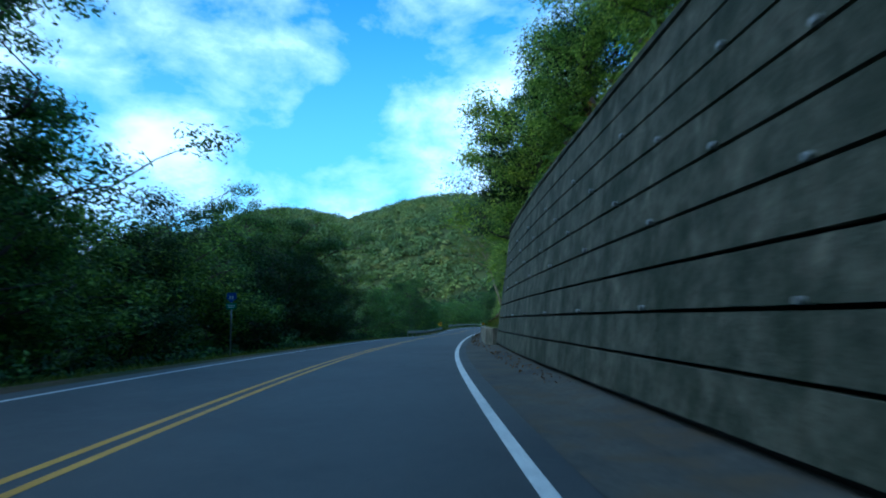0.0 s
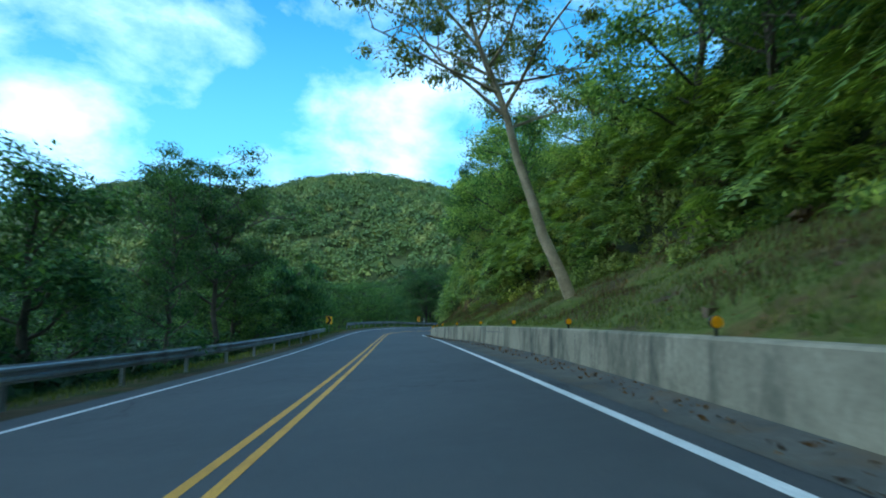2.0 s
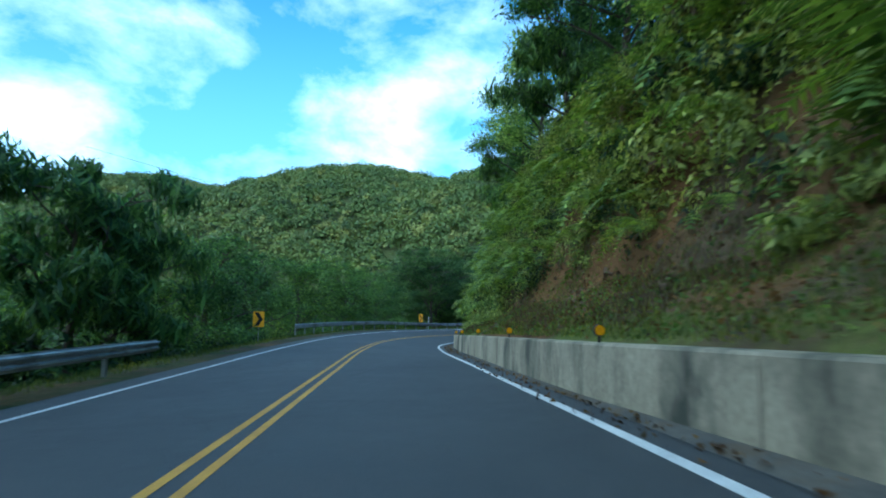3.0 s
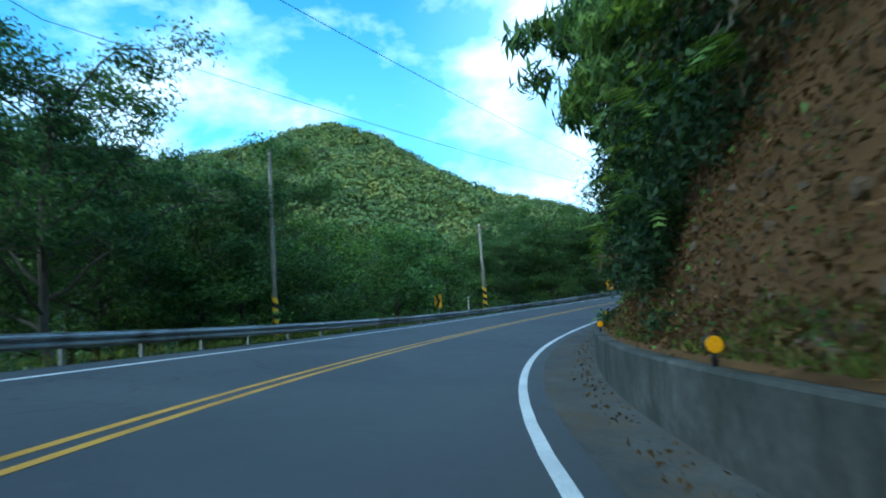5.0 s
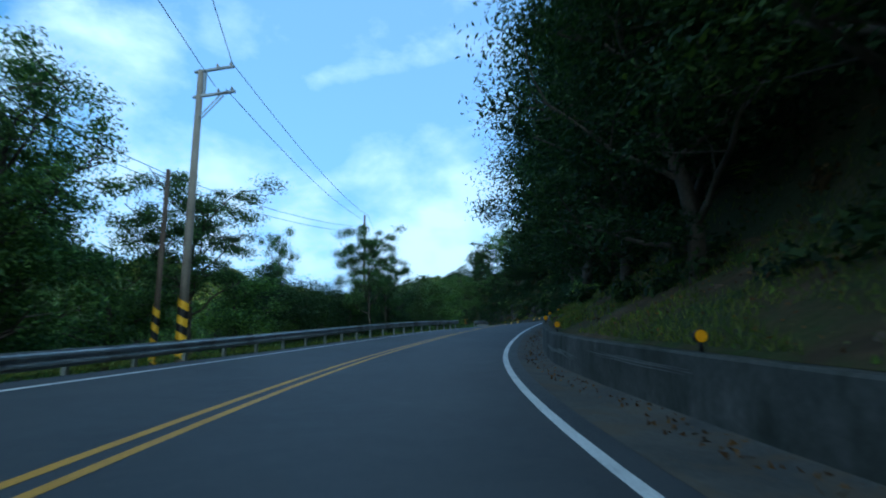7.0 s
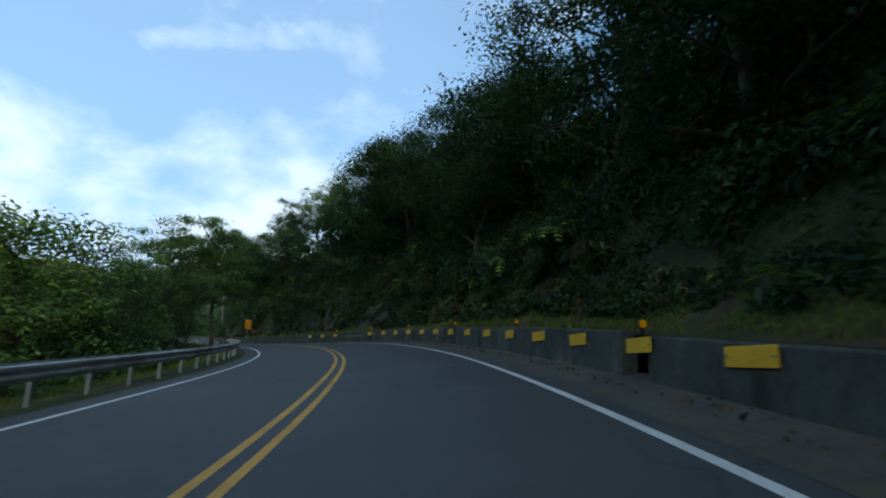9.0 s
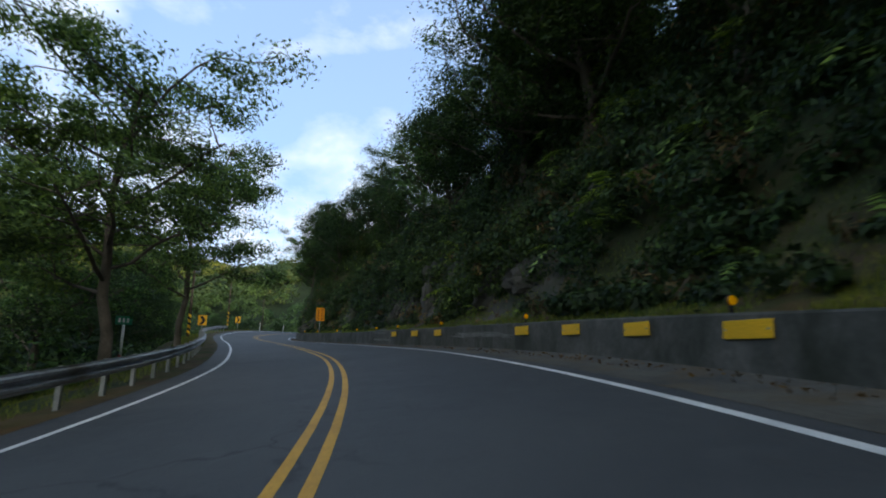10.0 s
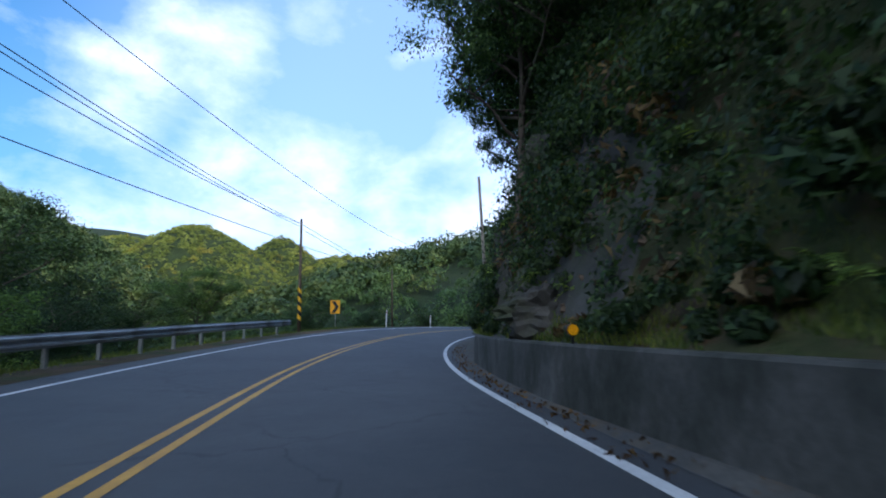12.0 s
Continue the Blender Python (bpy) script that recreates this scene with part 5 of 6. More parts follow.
LEFT_TREES = [
    ("airy", 45.5, -10.5, 13.5, 20, 1.25), ("green", 47.5, -12.0, 9.6, 110, 1.1), ("airy", 69.0, -13.4, 11.8, 70, 1.1), ("broad", 80.0, -11.8, 12.0, 10, 0.95), ("bushy", 57.0, -12.5, 8.4, 0, 1.2), ("dark", 64.0, -15.5, 9.4, 40, 1.2), ("dark", 52.0, -13.0, 8.0, 200, 1.3), ("dark", 61.0, -12.5, 8.6, 290, 1.3), ("bushy", 68.5, -12.0, 8.4, 140, 1.2),
    ("bushy", 84.5, -9.6, 6.8, 90, 1.1), ("dark", 74.0, -10.5, 7.4, 30, 1.2), ("dark", 78.0, -9.6, 5.6, 210, 1.2), ("broad", 76.5, -12.5, 10.6, 160, 1.1), ("dark", 90.0, -13.0, 7.2, 130, 1.2), ("bushy", 97.0, -10.5, 6.2, 10, 1.2), ("bushy", 104.0, -9.6, 6.3, 60, 1.1), ("airy", 110.0, -10.5, 7.8, 120, 1.0),
    ("bushy", 115.0, -9.6, 6.8, 170, 1.1), ("airy", 121.0, -8.2, 9.0, 15, 0.9), ("broad", 130.5, -9.2, 11.2, 45, 0.95), ("bushy", 137.0, -10.5, 6.4, 80, 1.2), ("dark", 144.0, -12.0, 7.2, 100, 1.1),
    ("bamboo", 151.0, -10.5, 8.0, 15, 1.1), ("dark", 158.0, -13.0, 8.0, 50, 1.2), ("bushy", 166.0, -12.5, 7.0, 20, 1.2), ("dark", 173.0, -13.0, 8.0, 140, 1.2), ("bushy", 181.0, -13.0, 7.4, 100, 1.2),
    ("dark", 188.0, -13.0, 8.8, 30, 1.2), ("broad", 203.4, -12.8, 11.6, 65, 0.95), ("broad", 208.5, -18.0, 12.0, 15, 0.95), ("dark", 197.0, -17.0, 7.5, 80, 1.2), ("broad", 213.6, -15.4, 11.4, 155, 0.95), ("dark", 216.5, -17.5, 8.4, 20, 1.2), ("dark", 211.0, -15.5, 7.4, 70, 1.2), ("dark", 252.5, -13.0, 7.6, 50, 1.1), ("bushy", 258.0, -13.0, 5.0, 10, 1.2), ("broad", 283.0, -9.8, 6.8, 70, 0.7), ("bushy", 215.0, -16.5, 4.6, 30, 1.3),
    ("dark", 221.0, -16.5, 9.2, 10, 1.2), ("bushy", 227.0, -15.5, 8.4, 110, 1.2), ("dark", 233.0, -17.0, 8.2, 60, 1.2), ("broad", 241.0, -15.5, 8.9, 120, 0.95), ("airy", 249.5, -12.0, 9.3, 0, 1.1), ("airy", 244.0, -12.5, 7.9, 80, 1.1),
    ("broad", 254.0, -17.0, 9.5, 200, 0.9), ("broad", 237.5, -13.8, 8.0, 35, 0.9), ("broad", 246.0, -14.5, 11.3, 10, 1.2), ("dark", 245.5, -15.5, 7.6, 50, 1.1), ("broad", 260.3, -10.4, 8.0, 15, 0.9), ("airy", 252.4, -11.6, 10.6, 140, 1.1), ("broad", 250.3, -12.6, 9.6, 60, 0.8), ("bushy", 266.0, -12.0, 4.4, 60, 1.3), ("dark", 270.0, -13.5, 5.2, 15, 1.1), ("dark", 273.5, -14.0, 6.0, 95, 1.0), ("airy", 271.8, -13.2, 8.0, 40, 0.55), ("dark", 276.0, -14.5, 5.8, 130, 1.1), ("dark", 279.0, -11.5, 4.8, 90, 1.2), ("broad", 276.5, -8.3, 8.3, 0, 0.70),
    ("dark", 286.0, -11.0, 5.2, 80, 1.2), ("dark", 296.0, -10.5, 6.4, 20, 1.2), ("bushy", 303.0, -10.0, 5.2, 70, 1.2), ("bushy", 310.0, -10.5, 5.6, 10, 1.3), ("dark", 318.0, -10.5, 5.6, 30, 1.2), ("airy", 325.0, -10.0, 5.6, 60, 1.2),
    ("broad", 334.5, -6.0, 9.6, 10, 1.15), ("broad", 350.5, -6.2, 11.8, 130, 0.98), ("airy", 342.0, -10.0, 9.0, 20, 1.2), ("dark", 330.0, -9.0, 6.0, 20, 1.2), ("dark", 356.0, -11.0, 6.0, 10, 1.2), ("dark", 363.0, -11.0, 6.8, 50, 1.2), ("dark", 370.0, -10.8, 6.6, 150, 1.1), ("broad", 376.5, -10.0, 9.4, 40, 0.85),
    ("airy", 366.5, -10.4, 7.2, 120, 1.2), ("dark", 383.0, -12.0, 4.0, 10, 1.3), ("dark", 375.5, -9.2, 4.4, 70, 1.1), ("dark", 380.0, -10.5, 4.2, 130, 1.2), ("bushy", 386.5, -10.0, 2.2, 20, 1.3), ("dark", 391.0, -11.0, 2.6, 70, 1.3), ("dark", 399.0, -13.0, 2.8, 30, 1.3), ("dark", 394.0, -16.0, 7.4, 30, 1.0), ("dark", 399.0, -18.5, 5.6, 120, 1.1), ("broad", 409.0, -16.0, 5.0, 90, 0.9), ("dark", 417.0, -11.0, 3.0, 20, 1.3),
    ("dark", 429.0, -11.0, 2.6, 10, 1.3), ("dark", 441.0, -10.0, 3.0, 60, 1.3), ("bushy", 36.0, -12.0, 6.0, 15, 1.2), ("dark", 24.0, -12.0, 7.0, 15, 1.2), ("bushy", 12.0, -11.0, 6.0, 95, 1.2), ("dark", 50.0, -17.0, 7.0, 5, 1.2)]
for kind, s, *rest in LEFT_TREES:
    # lighter or darker crowns by place, painting in how the light falls
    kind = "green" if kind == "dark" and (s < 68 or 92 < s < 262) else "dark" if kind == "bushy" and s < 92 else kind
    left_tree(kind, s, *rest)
# a second, deeper row down the valley side
tr = np.random.default_rng(3)
for s in np.arange(20, 445, 7.0):
    ss, o = s + tr.uniform(-2, 2), tr.uniform(-32, -21)
    hi = float(np.interp(s, [0, 60, 100, 150, 198, 206, 222, 230, 262, 290, 330, 365, 385, 425, 445], [8.5, 8.0, 6.0, 5.6, 6.5, 11.0, 11.0, 6.5, 3.4, 5.5, 6.5, 6, 2.4, 2.0, 2.4]))
    left_tree(("back", "back_light")[int(tr.integers(0, 2))], ss, o, float(hi + tr.uniform(-1.5, 1.0)), float(tr.uniform(0, 360)), 1.3)


def bank_tree(kind, s, d, height, turn=0.0, wide=1.0, lean=0.0):
    return plant(kind, on_bank([s], [d])[0], height, turn, wide, lean)


bank_tree("pale", 117.6, 2.6, 15.0, heading(118.0), 1.05)
for row in (("fresh", 44.0, 3.4, 6.5, 20, 1.2), ("airy", 48.5, 4.4, 7.5, 80, 1.2), ("fresh", 52.0, 3.2, 7.4, 140, 1.2), ("dark", 55.0, 5.0, 8.4, 40, 1.2), ("dark", 386.5, 2.4, 10.6, 200, 1.15), ("broad", 385.2, 1.3, 10.8, 200, 0.88), ("broad", 388.5, 1.8, 8.0, 80, 0.55), ("dark", 390.0, 3.2, 9.0, 100, 1.2), ("dark", 322.0, 3.8, 11.5, 200, 1.2), ("dark", 329.0, 4.4, 11.8, 160, 1.2), ("airy", 340.5, 4.2, 11.0, 90, 1.2), ("fresh", 58.5, 3.0, 9.5, 200, 1.20), ("broad", 67.5, 4.4, 12.2, 250, 1.15), ("fresh", 70.0, 4.0, 10.6, 300, 1.15), ("dark", 339.0, 4.4, 12.6, 30, 1.35), ("dark", 345.0, 5.2, 11.0, 130, 1.30), ("dark", 62.5, 3.4, 10.6, 0, 1.15), ("airy", 66.0, 4.8, 12.2, 30, 1.15), ("fresh", 72.0, 6.3, 10.6, 60, 1.15), ("fresh", 79.0, 5.8, 10.6, 100, 1.15), ("broad", 88.0, 6.8, 11.7, 10, 1.15), ("green", 94.0, 5.8, 12.2, 140, 1.15),
            ("green", 100.0, 6.3, 13.2, 20, 1.15), ("green", 106.0, 6.8, 12.7, 80, 1.15), ("airy", 112.0, 6.8, 11.7, 40, 1.15), ("fresh", 117.0, 7.3, 10.6, 10, 1.15), ("fresh", 83.5, 5.6, 9.0, 220, 1.2), ("fresh", 91.0, 6.0, 10.0, 320, 1.2), ("fresh", 97.0, 5.8, 9.4, 260, 1.2), ("green", 103.0, 7.4, 12.0, 130, 1.2), ("fresh", 127.0, 7.0, 7.4, 60, 1.10), ("fresh", 134.0, 5.6, 10.0, 120, 1.10),
            ("fresh", 140.0, 4.8, 10.8, 10, 1.05), ("green", 147.0, 5.2, 9.0, 70, 1.10), ("bamboo", 153.0, 5.0, 8.0, 0, 1.10), ("fresh", 160.0, 5.0, 8.5, 30, 1.10), ("green", 168.0, 4.5, 9.0, 90, 1.10), ("bamboo", 176.0, 4.0, 8.5, 40, 1.10),
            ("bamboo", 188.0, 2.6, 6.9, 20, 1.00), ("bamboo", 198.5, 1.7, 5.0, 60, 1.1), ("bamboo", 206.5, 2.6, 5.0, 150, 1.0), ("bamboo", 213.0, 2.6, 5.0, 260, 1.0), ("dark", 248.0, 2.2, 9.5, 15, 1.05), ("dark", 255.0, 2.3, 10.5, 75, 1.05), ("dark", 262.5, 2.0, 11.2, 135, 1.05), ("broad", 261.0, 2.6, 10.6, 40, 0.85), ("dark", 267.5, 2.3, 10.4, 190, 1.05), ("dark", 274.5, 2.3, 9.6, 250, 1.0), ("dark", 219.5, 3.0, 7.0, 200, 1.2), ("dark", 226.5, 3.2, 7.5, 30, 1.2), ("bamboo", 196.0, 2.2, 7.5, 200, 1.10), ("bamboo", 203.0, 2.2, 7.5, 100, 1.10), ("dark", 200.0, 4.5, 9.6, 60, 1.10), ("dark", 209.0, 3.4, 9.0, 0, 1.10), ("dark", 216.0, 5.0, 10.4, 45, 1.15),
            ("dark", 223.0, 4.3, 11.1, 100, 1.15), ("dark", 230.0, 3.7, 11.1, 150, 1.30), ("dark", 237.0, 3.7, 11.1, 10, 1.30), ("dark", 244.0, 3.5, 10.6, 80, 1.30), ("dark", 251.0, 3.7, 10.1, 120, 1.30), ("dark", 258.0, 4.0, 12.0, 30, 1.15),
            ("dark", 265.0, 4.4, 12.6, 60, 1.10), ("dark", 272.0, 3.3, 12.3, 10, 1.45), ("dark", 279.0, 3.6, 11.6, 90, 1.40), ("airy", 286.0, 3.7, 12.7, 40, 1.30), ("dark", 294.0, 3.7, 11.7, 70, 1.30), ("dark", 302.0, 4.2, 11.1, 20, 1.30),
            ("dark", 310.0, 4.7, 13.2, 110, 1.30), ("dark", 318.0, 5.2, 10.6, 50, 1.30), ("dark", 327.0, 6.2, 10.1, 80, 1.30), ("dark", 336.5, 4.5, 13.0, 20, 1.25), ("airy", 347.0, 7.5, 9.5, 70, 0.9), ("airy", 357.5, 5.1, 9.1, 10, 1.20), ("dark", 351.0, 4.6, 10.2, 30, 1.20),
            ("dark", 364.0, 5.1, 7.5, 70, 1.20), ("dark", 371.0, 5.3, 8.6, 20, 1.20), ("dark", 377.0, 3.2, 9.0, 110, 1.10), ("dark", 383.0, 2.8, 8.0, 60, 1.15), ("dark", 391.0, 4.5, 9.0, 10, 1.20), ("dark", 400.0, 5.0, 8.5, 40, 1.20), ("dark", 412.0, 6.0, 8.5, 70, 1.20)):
    bank_tree(*row)
for s in np.arange(60, 430, 18.0):
    bank_tree(("back", "back_light")[int(tr.integers(0, 2))], float(s + tr.uniform(-3, 3)), float(tr.uniform(11, 19)), float(tr.uniform(7, 10.5)), float(tr.uniform(0, 360)), 1.15)
# the forest climbs on above the far bend
for k, s in enumerate(np.arange(338, 398, 4.2)):
    bank_tree(("back", "back_light")[k % 2], float(s), float(np.interp(s, [338, 398], [20, 9]) + 2.5 * math.sin(k * 2.4)), float(np.interp(s, [338, 398], [13.5, 11.0]) + 1.2 * math.sin(k * 1.7)), k * 77.0, 1.15)

# ---- undergrowth, grass and far woods ----


def fronds(p, size, r, count=7, pairs=8):
    """Fern fronds: arching ribs with tapering leaflets on both sides, (n, 3, 3)."""
    n = len(p) * count
    base = np.repeat(p, count, axis=0)
    ln = (np.repeat(size, count) * r.uniform(1.1, 2.1, n))[:, None]
    w = r.uniform(0, 2 * math.pi, n)
    out = np.stack([np.cos(w), np.sin(w), 0 * w], 1)
    side = np.stack([-np.sin(w), np.cos(w), 0 * w], 1)
    lift, fall = r.uniform(0.35, 0.9, (n, 1)), r.uniform(0.5, 1.15, (n, 1))

    def rib(u):
        return base + out * ln * u * 0.85 + np.array([0, 0, 1.0]) * ln * (lift * u - fall * u * u)

    got = []
    for k in range(pairs):
        u = 0.12 + 0.88 * k / pairs
        a, b, tip = rib(u), rib(u + 0.62 / pairs), rib(u + 0.5 / pairs)
        reach = ln * 0.26 * math.sin(math.pi * (0.22 + 0.74 * k / pairs))
        for sgn in (-1, 1):
            got.append(np.stack([a, b, tip + side * sgn * reach + out * reach * 0.35 - np.array([0, 0, 0.3]) * reach], 1))
    return np.concatenate(got)


CLIFF_TOP = ((180, 186, 191, 194, 196.5, 200, 203, 206, 212, 216, 220, 227), (0.12, 0.35, 0.48, 0.36, 0.15, 0.10, 0.20, 0.38, 0.32, 0.32, 0.36, 0.34))          # how far up the cut face stays bare


def undergrowth():
    r = np.random.default_rng(21)
    n = 18500
    shares = ((56, 182, 0.35), (285, 376, 0.28), (180, 227, 0.12), (376, 396, 0.06), (54.9, 66, 0.07), (50, 415, 0.20))
    s = np.concatenate([r.uniform(a, b, int(n * w)) for a, b, w in shares])
    n = len(s)
    d1 = np.interp(s, RIGHT_T[:, 0], RIGHT_T[:, 1])
    k2 = np.interp(s, RIGHT_T[:, 0], RIGHT_T[:, 3])
    h2 = np.interp(s, RIGHT_T[:, 0], RIGHT_T[:, 4])
    steep = h2 / k2
    u = r.random(n) ** 0.85
    d = np.clip(d1 * np.where(s < 180, 0.92, 0.55) + u * (steep + 2.2), 0.5, 20)
    rise = (d - d1) / np.maximum(steep, 0.1)
    cliff = ((s > 180) & (s < 227)) | ((s > 333) & (s < 367)) | ((s > 378) & (s < 392)) | ((s > 136) & (s < 152))
    keep = ~(cliff & (rise < np.where(s < 160, 0.14, np.where(s < 227, np.interp(s, CLIFF_TOP[0], CLIFF_TOP[1]), np.where(s < 343, 0.10, np.where(s < 370, 0.30, 0.05))))) & (r.random(n) < np.where(s < 227, 0.985, np.where(s < 370, 0.75, 0.93))))
    keep &= ~((s > 85) & (s < 97) & (rise < 0.22))
    s, d, rise = s[keep], d[keep], rise[keep]
    p = on_bank(s, d)
    size = r.uniform(0.35, 0.95, len(s)) * np.where(rise < 0.15, 0.6, 1.0)
    lump = np.clip([noise.noise(Vector(v) * 0.42) + 0.5 * noise.noise(Vector(v) * 0.95) for v in p], -0.25, 1.0)
    lump = np.where((s > 180) & (s < 227), np.minimum(lump, 0.1) + 0.35 * np.clip((rise - np.interp(s, CLIFF_TOP[0], CLIFF_TOP[1])) / 0.15, 0, 1), lump)
    toward = -np.stack([np.interp(s, SS, RN[:, 0]), np.interp(s, SS, RN[:, 1])], 1)
    p[:, :2] += toward * (lump * np.where(((s > 148) & (s < 182)) | (s > 374), 0.4, np.where(rise > 0.1, 1.3, 0.4)))[:, None]          # bushes swell out of the slope
    p[:, 2] += size * 0.35 + lump * np.where(rise > 0.1, 1.2, 0.3)
    pick = r.random(len(s))
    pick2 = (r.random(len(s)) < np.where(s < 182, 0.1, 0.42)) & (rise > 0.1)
    size = np.where(pick2, size * 1.35, np.where(s > 366, size * 0.5, size))
    # leaf tone changes at 182: lit bank paler, shaded bank darker in colour
    for name, label, sel, per, leaf, mat, droop, long in (
            ("fern_growth", "bright green ferns hanging over the bank", (pick < np.where(s < 227, 0.26, 0.10)) & ~pick2, 84, 0.14, M["leaf_fern"], 0.5, 2.8),
            ("shrub_growth", "green shrubs and creepers on the bank, shade in their colour", (pick >= np.where(s < 227, 0.26, 0.10)) & (pick < 0.92) & ~pick2 & (s >= 182), 100, 0.13, M["leaf_shaded_tone"], 0.15, 1.7),
            ("bright_shrub_growth", "fresh green shrubs with brightened leaf colour on the first bank", (pick >= 0.26) & (pick < 0.92) & ~pick2 & (s < 112), 90, 0.15, M["leaf_light"], 0.15, 1.7),
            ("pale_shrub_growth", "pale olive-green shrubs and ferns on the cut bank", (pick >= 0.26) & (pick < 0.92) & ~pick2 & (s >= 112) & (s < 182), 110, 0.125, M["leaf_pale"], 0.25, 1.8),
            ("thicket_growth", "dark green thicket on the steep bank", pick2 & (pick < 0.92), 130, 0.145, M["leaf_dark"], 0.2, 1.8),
            ("dry_growth", "brown dry twigs and dead leaves on the bank", pick >= 0.92, 60, 0.12, M["leaf_dry"], 0.3, 2.6)):
        q = fronds(p[sel], size[sel], r) if name == "fern_growth" else blobs(p[sel], size[sel], int(per * 1.35), leaf * 0.74, 0.8, 0.3, r, droop, long)
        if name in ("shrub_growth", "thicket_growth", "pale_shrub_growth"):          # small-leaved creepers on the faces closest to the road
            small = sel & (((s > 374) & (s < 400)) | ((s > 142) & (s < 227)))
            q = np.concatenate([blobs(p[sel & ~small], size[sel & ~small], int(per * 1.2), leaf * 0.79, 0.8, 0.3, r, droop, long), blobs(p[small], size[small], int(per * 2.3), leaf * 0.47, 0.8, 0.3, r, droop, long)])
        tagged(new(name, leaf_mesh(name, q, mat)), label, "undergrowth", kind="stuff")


def fern_sprays():
    """Large arching sprays that stand out of the thicket."""
    r = np.random.default_rng(29)
    s = np.concatenate([r.uniform(55.5, 135, 620), r.uniform(135, 182, 240), r.uniform(194, 226, 110)])
    d1, k2, h2 = (np.interp(s, RIGHT_T[:, 0], RIGHT_T[:, i]) for i in (1, 3, 4))
    u = np.where(s > 190, np.interp(s, CLIFF_TOP[0], CLIFF_TOP[1]) + 0.05, 0.05) + r.random(len(s)) * 0.7
    p = on_bank(s, d1 + u * h2 / k2)
    toward = -np.stack([np.interp(s, SS, RN[:, 0]), np.interp(s, SS, RN[:, 1])], 1)
    p[:, :2] += toward * r.uniform(0.1, 0.9, (len(s), 1))
    p[:, 2] += r.uniform(0.5, 1.8, len(s))
    q = fronds(p, r.uniform(0.7, 1.25, len(s)) * np.where(s > 135, 0.55, np.where(s < 80, 0.75, 1.0)), r, 8, 11)
    tagged(new("spray_growth", leaf_mesh("spray_growth", q, M["leaf_fern"])), "large arching fern sprays over the thicket", "undergrowth", kind="stuff")


def wall_top_growth():
    r = np.random.default_rng(27)
    n = 1300
    s, d = r.uniform(28, 53.6, n), 0.5 + r.random(n) ** 1.4 * 5.0
    p = on_bank(s, d)
    size = r.uniform(0.35, 0.85, n) * np.where(d < 1.1, 0.7, 1.0)
    p[:, 2] += size * 0.4
    pick = r.random(n)
    for name, label, sel, mat, long in (("wall_top_ferns", "bright ferns hanging over the tall wall's edge", pick < 0.36, M["leaf_fern"], 2.8),
                                        ("wall_top_shrubs", "fresh green shrubs above the tall wall", (pick >= 0.36) & (pick < 0.8), M["leaf_light"], 1.7),
                                        ("wall_top_scrub", "reddish-brown dry scrub above the tall wall", pick >= 0.8, M["leaf_dry"], 2.4)):
        q = fronds(p[sel], size[sel], r) if name == "wall_top_ferns" else blobs(p[sel], size[sel], 110, 0.11, 0.8, 0.3, r, 0.35, long)
        tagged(new(name, leaf_mesh(name, q, mat)), label, "undergrowth", kind="stuff")


def left_growth():
    r = np.random.default_rng(22)
    n = 3000
    s = r.uniform(5, 440, n)
    near = np.interp(s, [0, 60, 95, 150, 190, 205, 218, 234, 242, 252, 262, 300, 345, 365, 440], [9.0, 7.8, 7.4, 8, 10.6, 11.5, 13.4, 13.4, 12.0, 11.0, 8.8, 7.0, 7.4, 8.8, 8.4])
    o = -(near + r.random(n) ** 1.4 * 11)
    z = left_z(o)
    low = ((s > 256) & (s < 288)) | ((s > 378) & (s < 425))
    size = r.uniform(0.5, 1.25, n) * np.where(-o < near + 1.2, 0.6, 1.0)
    lift = r.random(n) * np.where(low, 1.0, 2.4) * np.clip((-o - near) / 4, 0.05, 1)
    p = at(s, o, z + size * 0.4 + lift)
    for name, label, sel, mat, leaf in (("hedge_growth", "dark green undergrowth behind the guard rail", r.random(n) < 0.7, M["leaf_dark"], 0.18), ("weed_growth", "green weeds and saplings on the verge", None, M["leaf"], 0.15)):
        if sel is None:
            sel = ~first
        else:
            first = sel
        tagged(new(name, leaf_mesh(name, blobs(p[sel], size[sel], 84, leaf, 0.85, 0.3, r, 0.1, 1.7), mat)), label, "undergrowth", kind="stuff")


def blades(name, label, p, h, mat, r):
    n = len(p)
    w = r.uniform(0, 2 * math.pi, n)
    side = np.stack([np.cos(w), np.sin(w), 0 * w], 1) * (0.006 + 0.008 * r.random((n, 1)))
    tip = np.stack([r.normal(scale=0.35, size=n), r.normal(scale=0.35, size=n), np.ones(n)], 1) * (h * (0.5 + r.random((n, 1))))
    q = np.stack([p - side, p + side, p + tip], 1)
    tagged(new(name, leaf_mesh(name, q, mat)), label, "grass", kind="stuff")


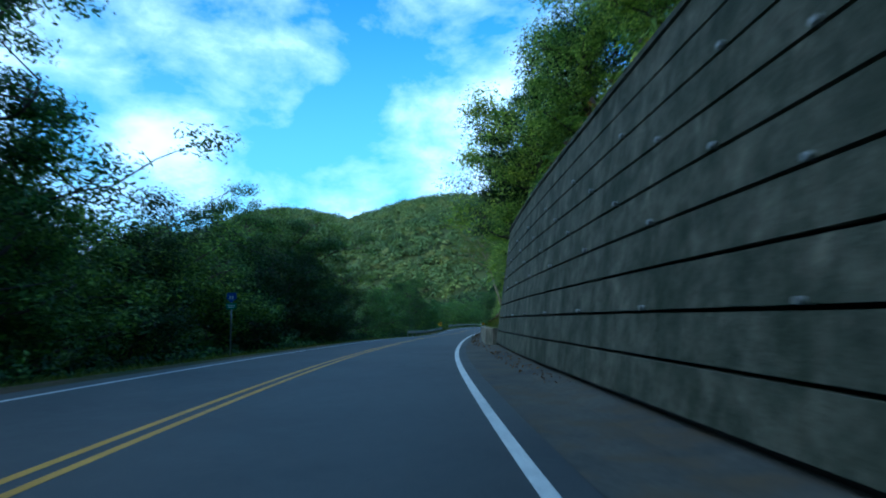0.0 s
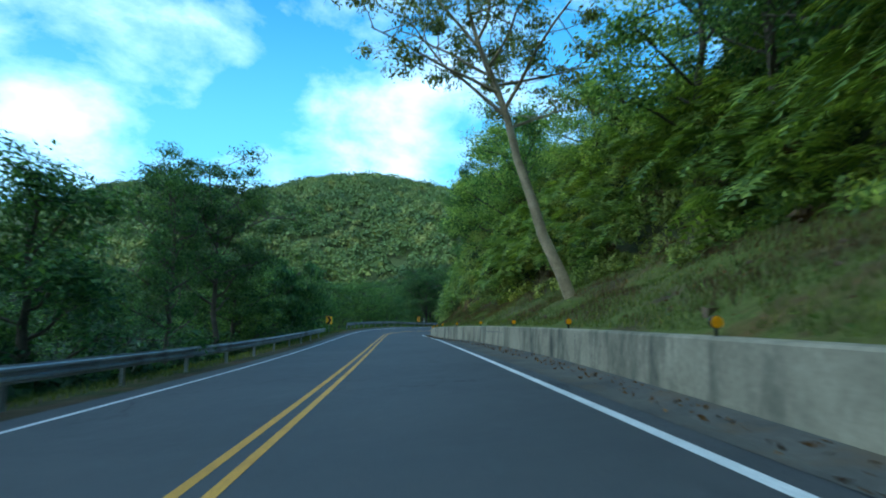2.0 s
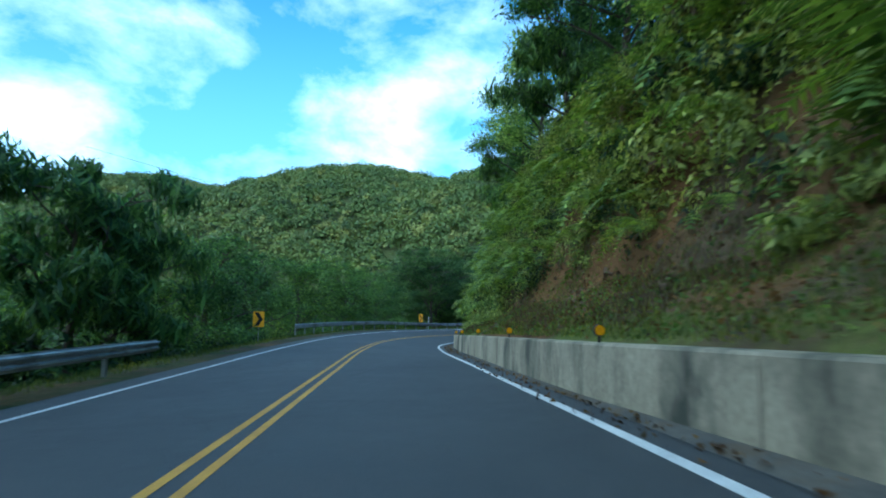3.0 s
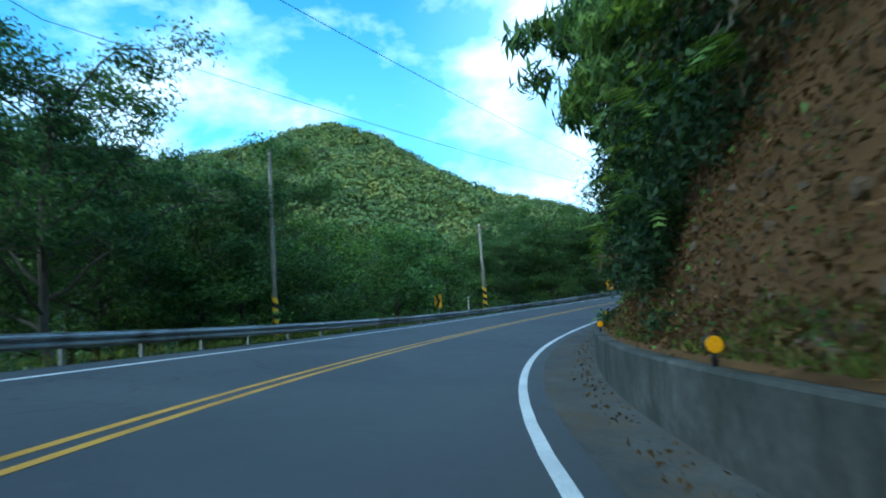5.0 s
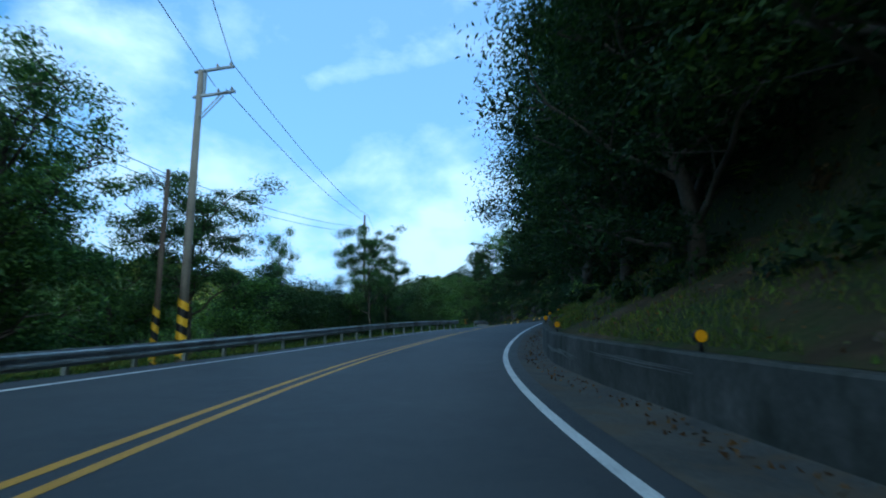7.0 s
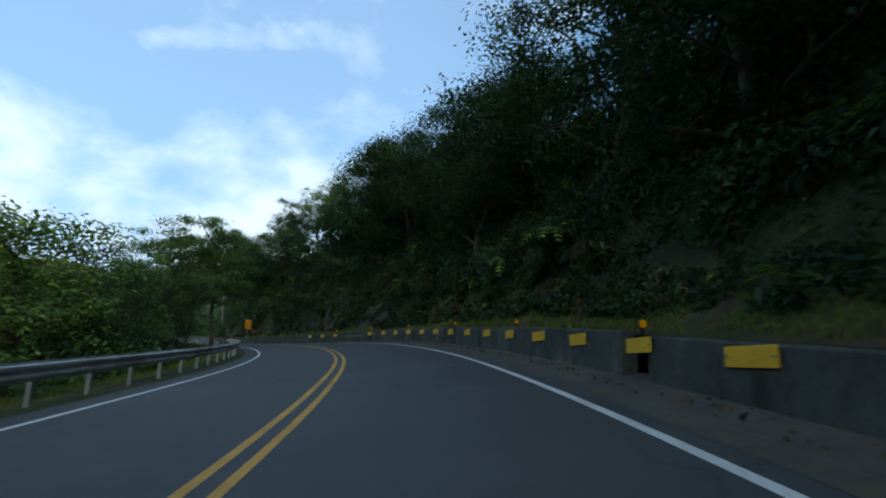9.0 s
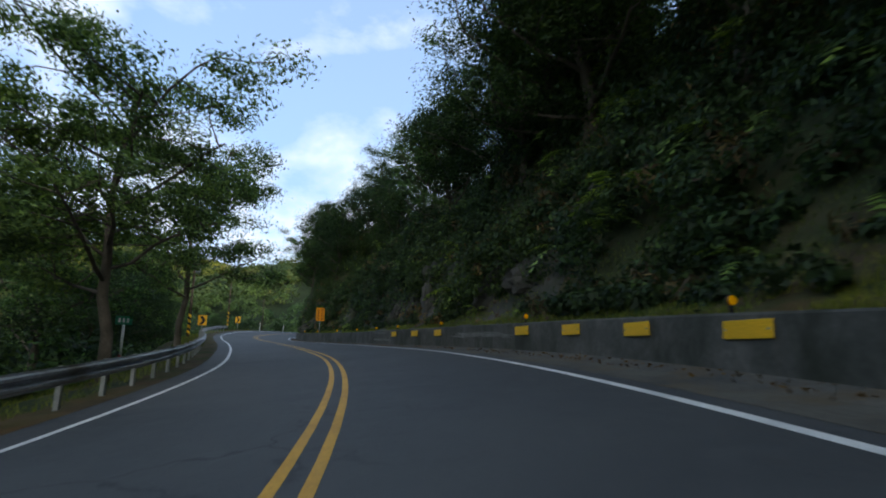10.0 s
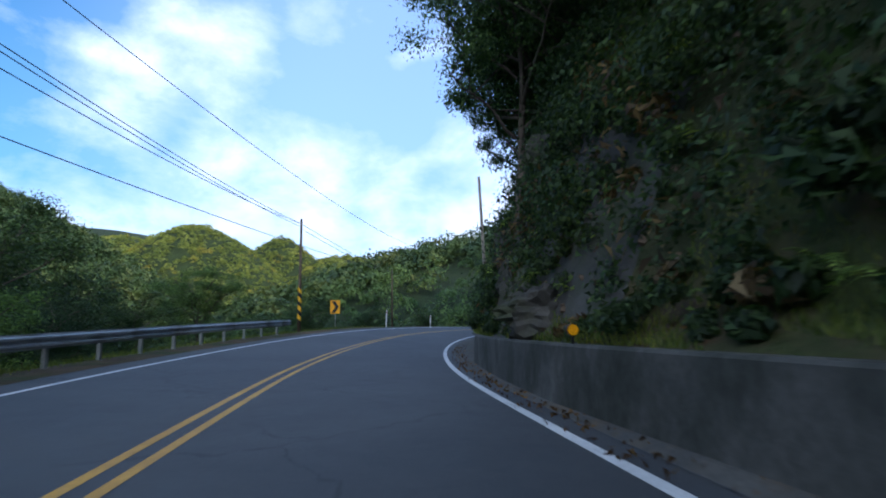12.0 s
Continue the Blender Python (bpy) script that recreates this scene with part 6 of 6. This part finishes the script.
def grass():
    r = np.random.default_rng(23)
    n = 230000
    s = r.uniform(55.6, 400, n)
    d1 = np.interp(s, RIGHT_T[:, 0], RIGHT_T[:, 1])
    d = 0.36 + r.random(n) ** 1.3 * (d1 + 0.8)
    clump = np.array([noise.noise(Vector((a * 0.5, b * 0.9, 3))) for a, b in zip(s, d)])
    bare = ((s > 182) & (s < 222)) | ((s > 376) & (s < 394))
    keep = (clump > -0.25) & ~(bare & (d > 0.9))
    blades("bank_grass", "short green and yellowish grass on the bank's foot", on_bank(s[keep], d[keep]), 0.11, M["grass"], r)
    n = 70000
    s = r.uniform(55.6, 180, n)
    d = 0.6 + r.random(n) * (np.interp(s, RIGHT_T[:, 0], RIGHT_T[:, 1]) + 1.2)
    clump = np.array([noise.noise(Vector((a * 0.28, b * 0.6, 11))) for a, b in zip(s, d)])
    keep = clump > 0.02
    blades("dry_grass", "brown withered grass and stalks on the bank", on_bank(s[keep], d[keep]), 0.17, M["leaf_dry"], r)
    m = 45000
    s, o = r.uniform(30, 420, m), -r.uniform(5.1, 7.2, m)
    blades("verge_grass", "grass and weeds on the valley verge", at(s, o, left_z(o)), 0.15, M["grass"], r)


def far_woods():
    r = np.random.default_rng(24)
    n = 80000
    x, y = r.uniform(-260, 880, n), r.uniform(180, 760, n)
    best = np.full(n, 1e9)
    for k in range(0, len(SS), 8):
        best = np.minimum(best, np.hypot(x - RXY[k, 0], y - RXY[k, 1]))
    ok0 = (best > 36) & (r.random(n) < np.where(best < 105, 0.18, np.where(x > 430, 0.5, 0.32)))
    x, y = x[ok0], y[ok0]
    z = ground_z(x, y)
    dx, dy = 110 - x, 130 - y                     # the slopes that face the road
    l = np.hypot(dx, dy)
    rise = ground_z(x + dx / l * 12, y + dy / l * 12) - z
    ok = (rise < np.where(x > 430, 0.0, 1.5)) & ((z > 8) | (best[ok0] < 105) | ((z > -6.5) & (r.random(len(x)) < 0.3)))
    x, y, z = x[ok], y[ok], z[ok]
    gap = best[ok0][ok]
    size = 2.4 + 4.6 * r.random(len(x)) ** 1.7
    tall = r.random(len(x)) < 0.12
    p = np.stack([x, y, z - 0.7 + size * 0.3 + r.random(len(x)) ** 2 * 2.2 + np.where(tall, 1.6, 0)], 1)
    size = np.where(x > 430, size * 0.68, np.where(gap < 105, size, size * 1.1))
    p[:, 2] -= np.where(x > 430, size * 0.4 + 1.2, 0)
    up = np.stack([0 * size, 0 * size, size * 0.35], 1)
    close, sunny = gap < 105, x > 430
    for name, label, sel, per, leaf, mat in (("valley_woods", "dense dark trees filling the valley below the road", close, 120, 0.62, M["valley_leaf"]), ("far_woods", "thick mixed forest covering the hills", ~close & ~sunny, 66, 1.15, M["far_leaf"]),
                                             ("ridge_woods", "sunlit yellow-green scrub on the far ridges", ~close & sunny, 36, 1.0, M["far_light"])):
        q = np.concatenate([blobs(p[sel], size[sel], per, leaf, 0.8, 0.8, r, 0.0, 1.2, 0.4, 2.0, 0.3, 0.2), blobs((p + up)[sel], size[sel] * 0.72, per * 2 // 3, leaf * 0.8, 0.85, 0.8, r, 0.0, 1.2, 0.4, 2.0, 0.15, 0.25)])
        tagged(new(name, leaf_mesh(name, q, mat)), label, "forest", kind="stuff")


def loose_stones():
    """Angular stones stuck in the bare cut faces."""
    r = np.random.default_rng(31)
    zones = [(137, 151, 200, 3.5), (180, 215, 350, 1.6), (226, 300, 90, 3.0), (332, 352, 300, 3.0), (376, 396, 450, 3.0), (84, 132, 60, 6.0), (85, 98, 130, 5.5)]
    verts, faces = [], []
    cube = np.array([(-1, -1, -1), (1, -1, -1), (1, 1, -1), (-1, 1, -1), (-1, -1, 1), (1, -1, 1), (1, 1, 1), (-1, 1, 1)], float)
    quad = ((0, 3, 2, 1), (4, 5, 6, 7), (0, 1, 5, 4), (1, 2, 6, 5), (2, 3, 7, 6), (3, 0, 4, 7))
    for s0, s1, n, depth in zones:
        p = on_bank(r.uniform(s0, s1, n), 0.5 + r.random(n) * depth)
        for c in p:
            k = r.uniform(0.022, 0.075) * (1.6 if r.random() < 0.08 else 1.0)
            m = np.array(Euler(r.uniform(0, 6, 3)).to_matrix())
            b = len(verts)
            verts.extend((cube * r.uniform(0.55, 1.1, (8, 3)) * k * (1, 1.3, 0.7)) @ m.T + c)
            faces.extend(tuple(i + b for i in f) for f in quad)
    tagged(new("bank_stones", mesh_of("bank_stones", verts, faces, M["stone"])), "brown and grey stones stuck in the bare bank", "stones", kind="stuff")


def dead_leaves():
    """Fallen leaves and small sprigs that cling to the bare cut faces."""
    r = np.random.default_rng(33)
    s, d = [], []
    for s0, s1, n, reach in ((180, 223, 150000, 2.4), (130, 162, 26000, 3.4), (84, 134, 5000, 6.0), (84, 99, 5000, 5.5), (330, 352, 2500, 3.0), (374, 398, 3000, 3.0), (216, 300, 9000, 3.4)):
        s.append(r.uniform(s0, s1, n))
        d.append(0.4 + r.random(n) * reach)
    s, d = np.concatenate(s), np.concatenate(d)
    p = on_bank(s, d) + r.normal(scale=0.05, size=(len(s), 3))
    pick = r.random(len(s))
    m = 7000
    sg = r.uniform(40, 400, m)
    gutter_ = at(sg, wall_o(sg) - 0.05 - 0.55 * r.random(m) ** 2, 0.03)
    heap = blobs(gutter_, np.full(m, 0.03), 1, 0.05, 0.4, 0.2, r, 0.0, 1.6)
    tagged(new("gutter_leaves", leaf_mesh("gutter_leaves", heap, M["litter"])), "dry brown leaves blown against the wall's foot", "leaves", kind="stuff")
    for name, label, sel, leaf, mat in (("dead_leaves", "brown and orange dead leaves clinging to the cut earth", pick < np.where((s > 178) & (s < 224), 0.9, 0.6), 0.042, M["litter"]), ("creeping_plants", "small green creeping plants on the cut earth", pick >= np.where((s > 178) & (s < 224), 0.9, 0.6), 0.045, M["leaf_fern"])):
        q = blobs(p[sel], np.full(int(sel.sum()), 0.12), 1, leaf, 0.8, 0.2, r, 0.3, 1.9)
        tagged(new(name, leaf_mesh(name, q, mat)), label, "leaves", kind="stuff")


def scrape_marks():
    """Pale scrapes left on the wall by vehicles: thin uneven flakes just proud of its face."""
    r = np.random.default_rng(35)
    for s0, s1, z0, z1, n, slant in ((348.0, 352.5, 0.66, 0.74, 3, 0.0), (346.8, 351.0, 0.26, 0.40, 8, 0.2), (333.5, 337.8, 0.40, 0.76, 8, 0.1), (243.5, 247.5, 0.50, 0.60, 3, 0.05), (248.5, 252.0, 0.30, 0.55, 5, 0.1), (118.0, 124.0, 0.55, 0.62, 2, 0.0), (211.0, 214.0, 0.55, 0.62, 2, 0.05)):
        verts, faces = [], []
        n = n * 5 if n > 3 else n
        for k in range(n):
            a = s0 + (s1 - s0) * (k / n if n > 3 else 0.1 * r.random())
            ln = (s1 - s0) * (0.9 if n <= 3 else 0.3) * r.uniform(0.7, 1.2)
            z = z0 + (z1 - z0) * (r.random() * 0.4 if n > 3 else (k + 0.5) / n)
            th = r.uniform(0.012, 0.03) if n <= 3 else r.uniform(0.015, 0.045)
            t = np.linspace(a, a + ln, 7)
            for q, w in enumerate(t):
                u = q / 6
                hh = th * math.sin(math.pi * (0.08 + 0.84 * u)) * r.uniform(0.7, 1.2)
                zc = z + slant * u * (z1 - z0) * 2 + r.normal(scale=0.006)
                lo, hi = at(w, wall_o(w) - 0.004 + 0.03 * zc / 0.8, zc - hh / 2), at(w, wall_o(w) - 0.004 + 0.03 * zc / 0.8, zc + hh / 2)
                verts += [lo, hi]
                if q:
                    m = len(verts)
                    faces.append((m - 4, m - 2, m - 1, m - 3))
        ob = new("scrape_mark", mesh_of("scrape_mark", verts, faces, M["scrape"]))
        tagged(ob, "pale scrape scoured into the concrete wall's face", "scrape mark", "scrapes on the wall")
        ob["kind"] = "structure"


scrape_marks()
dead_leaves()
loose_stones()
wall_top_growth()
undergrowth()
fern_sprays()
left_growth()
grass()
far_woods()
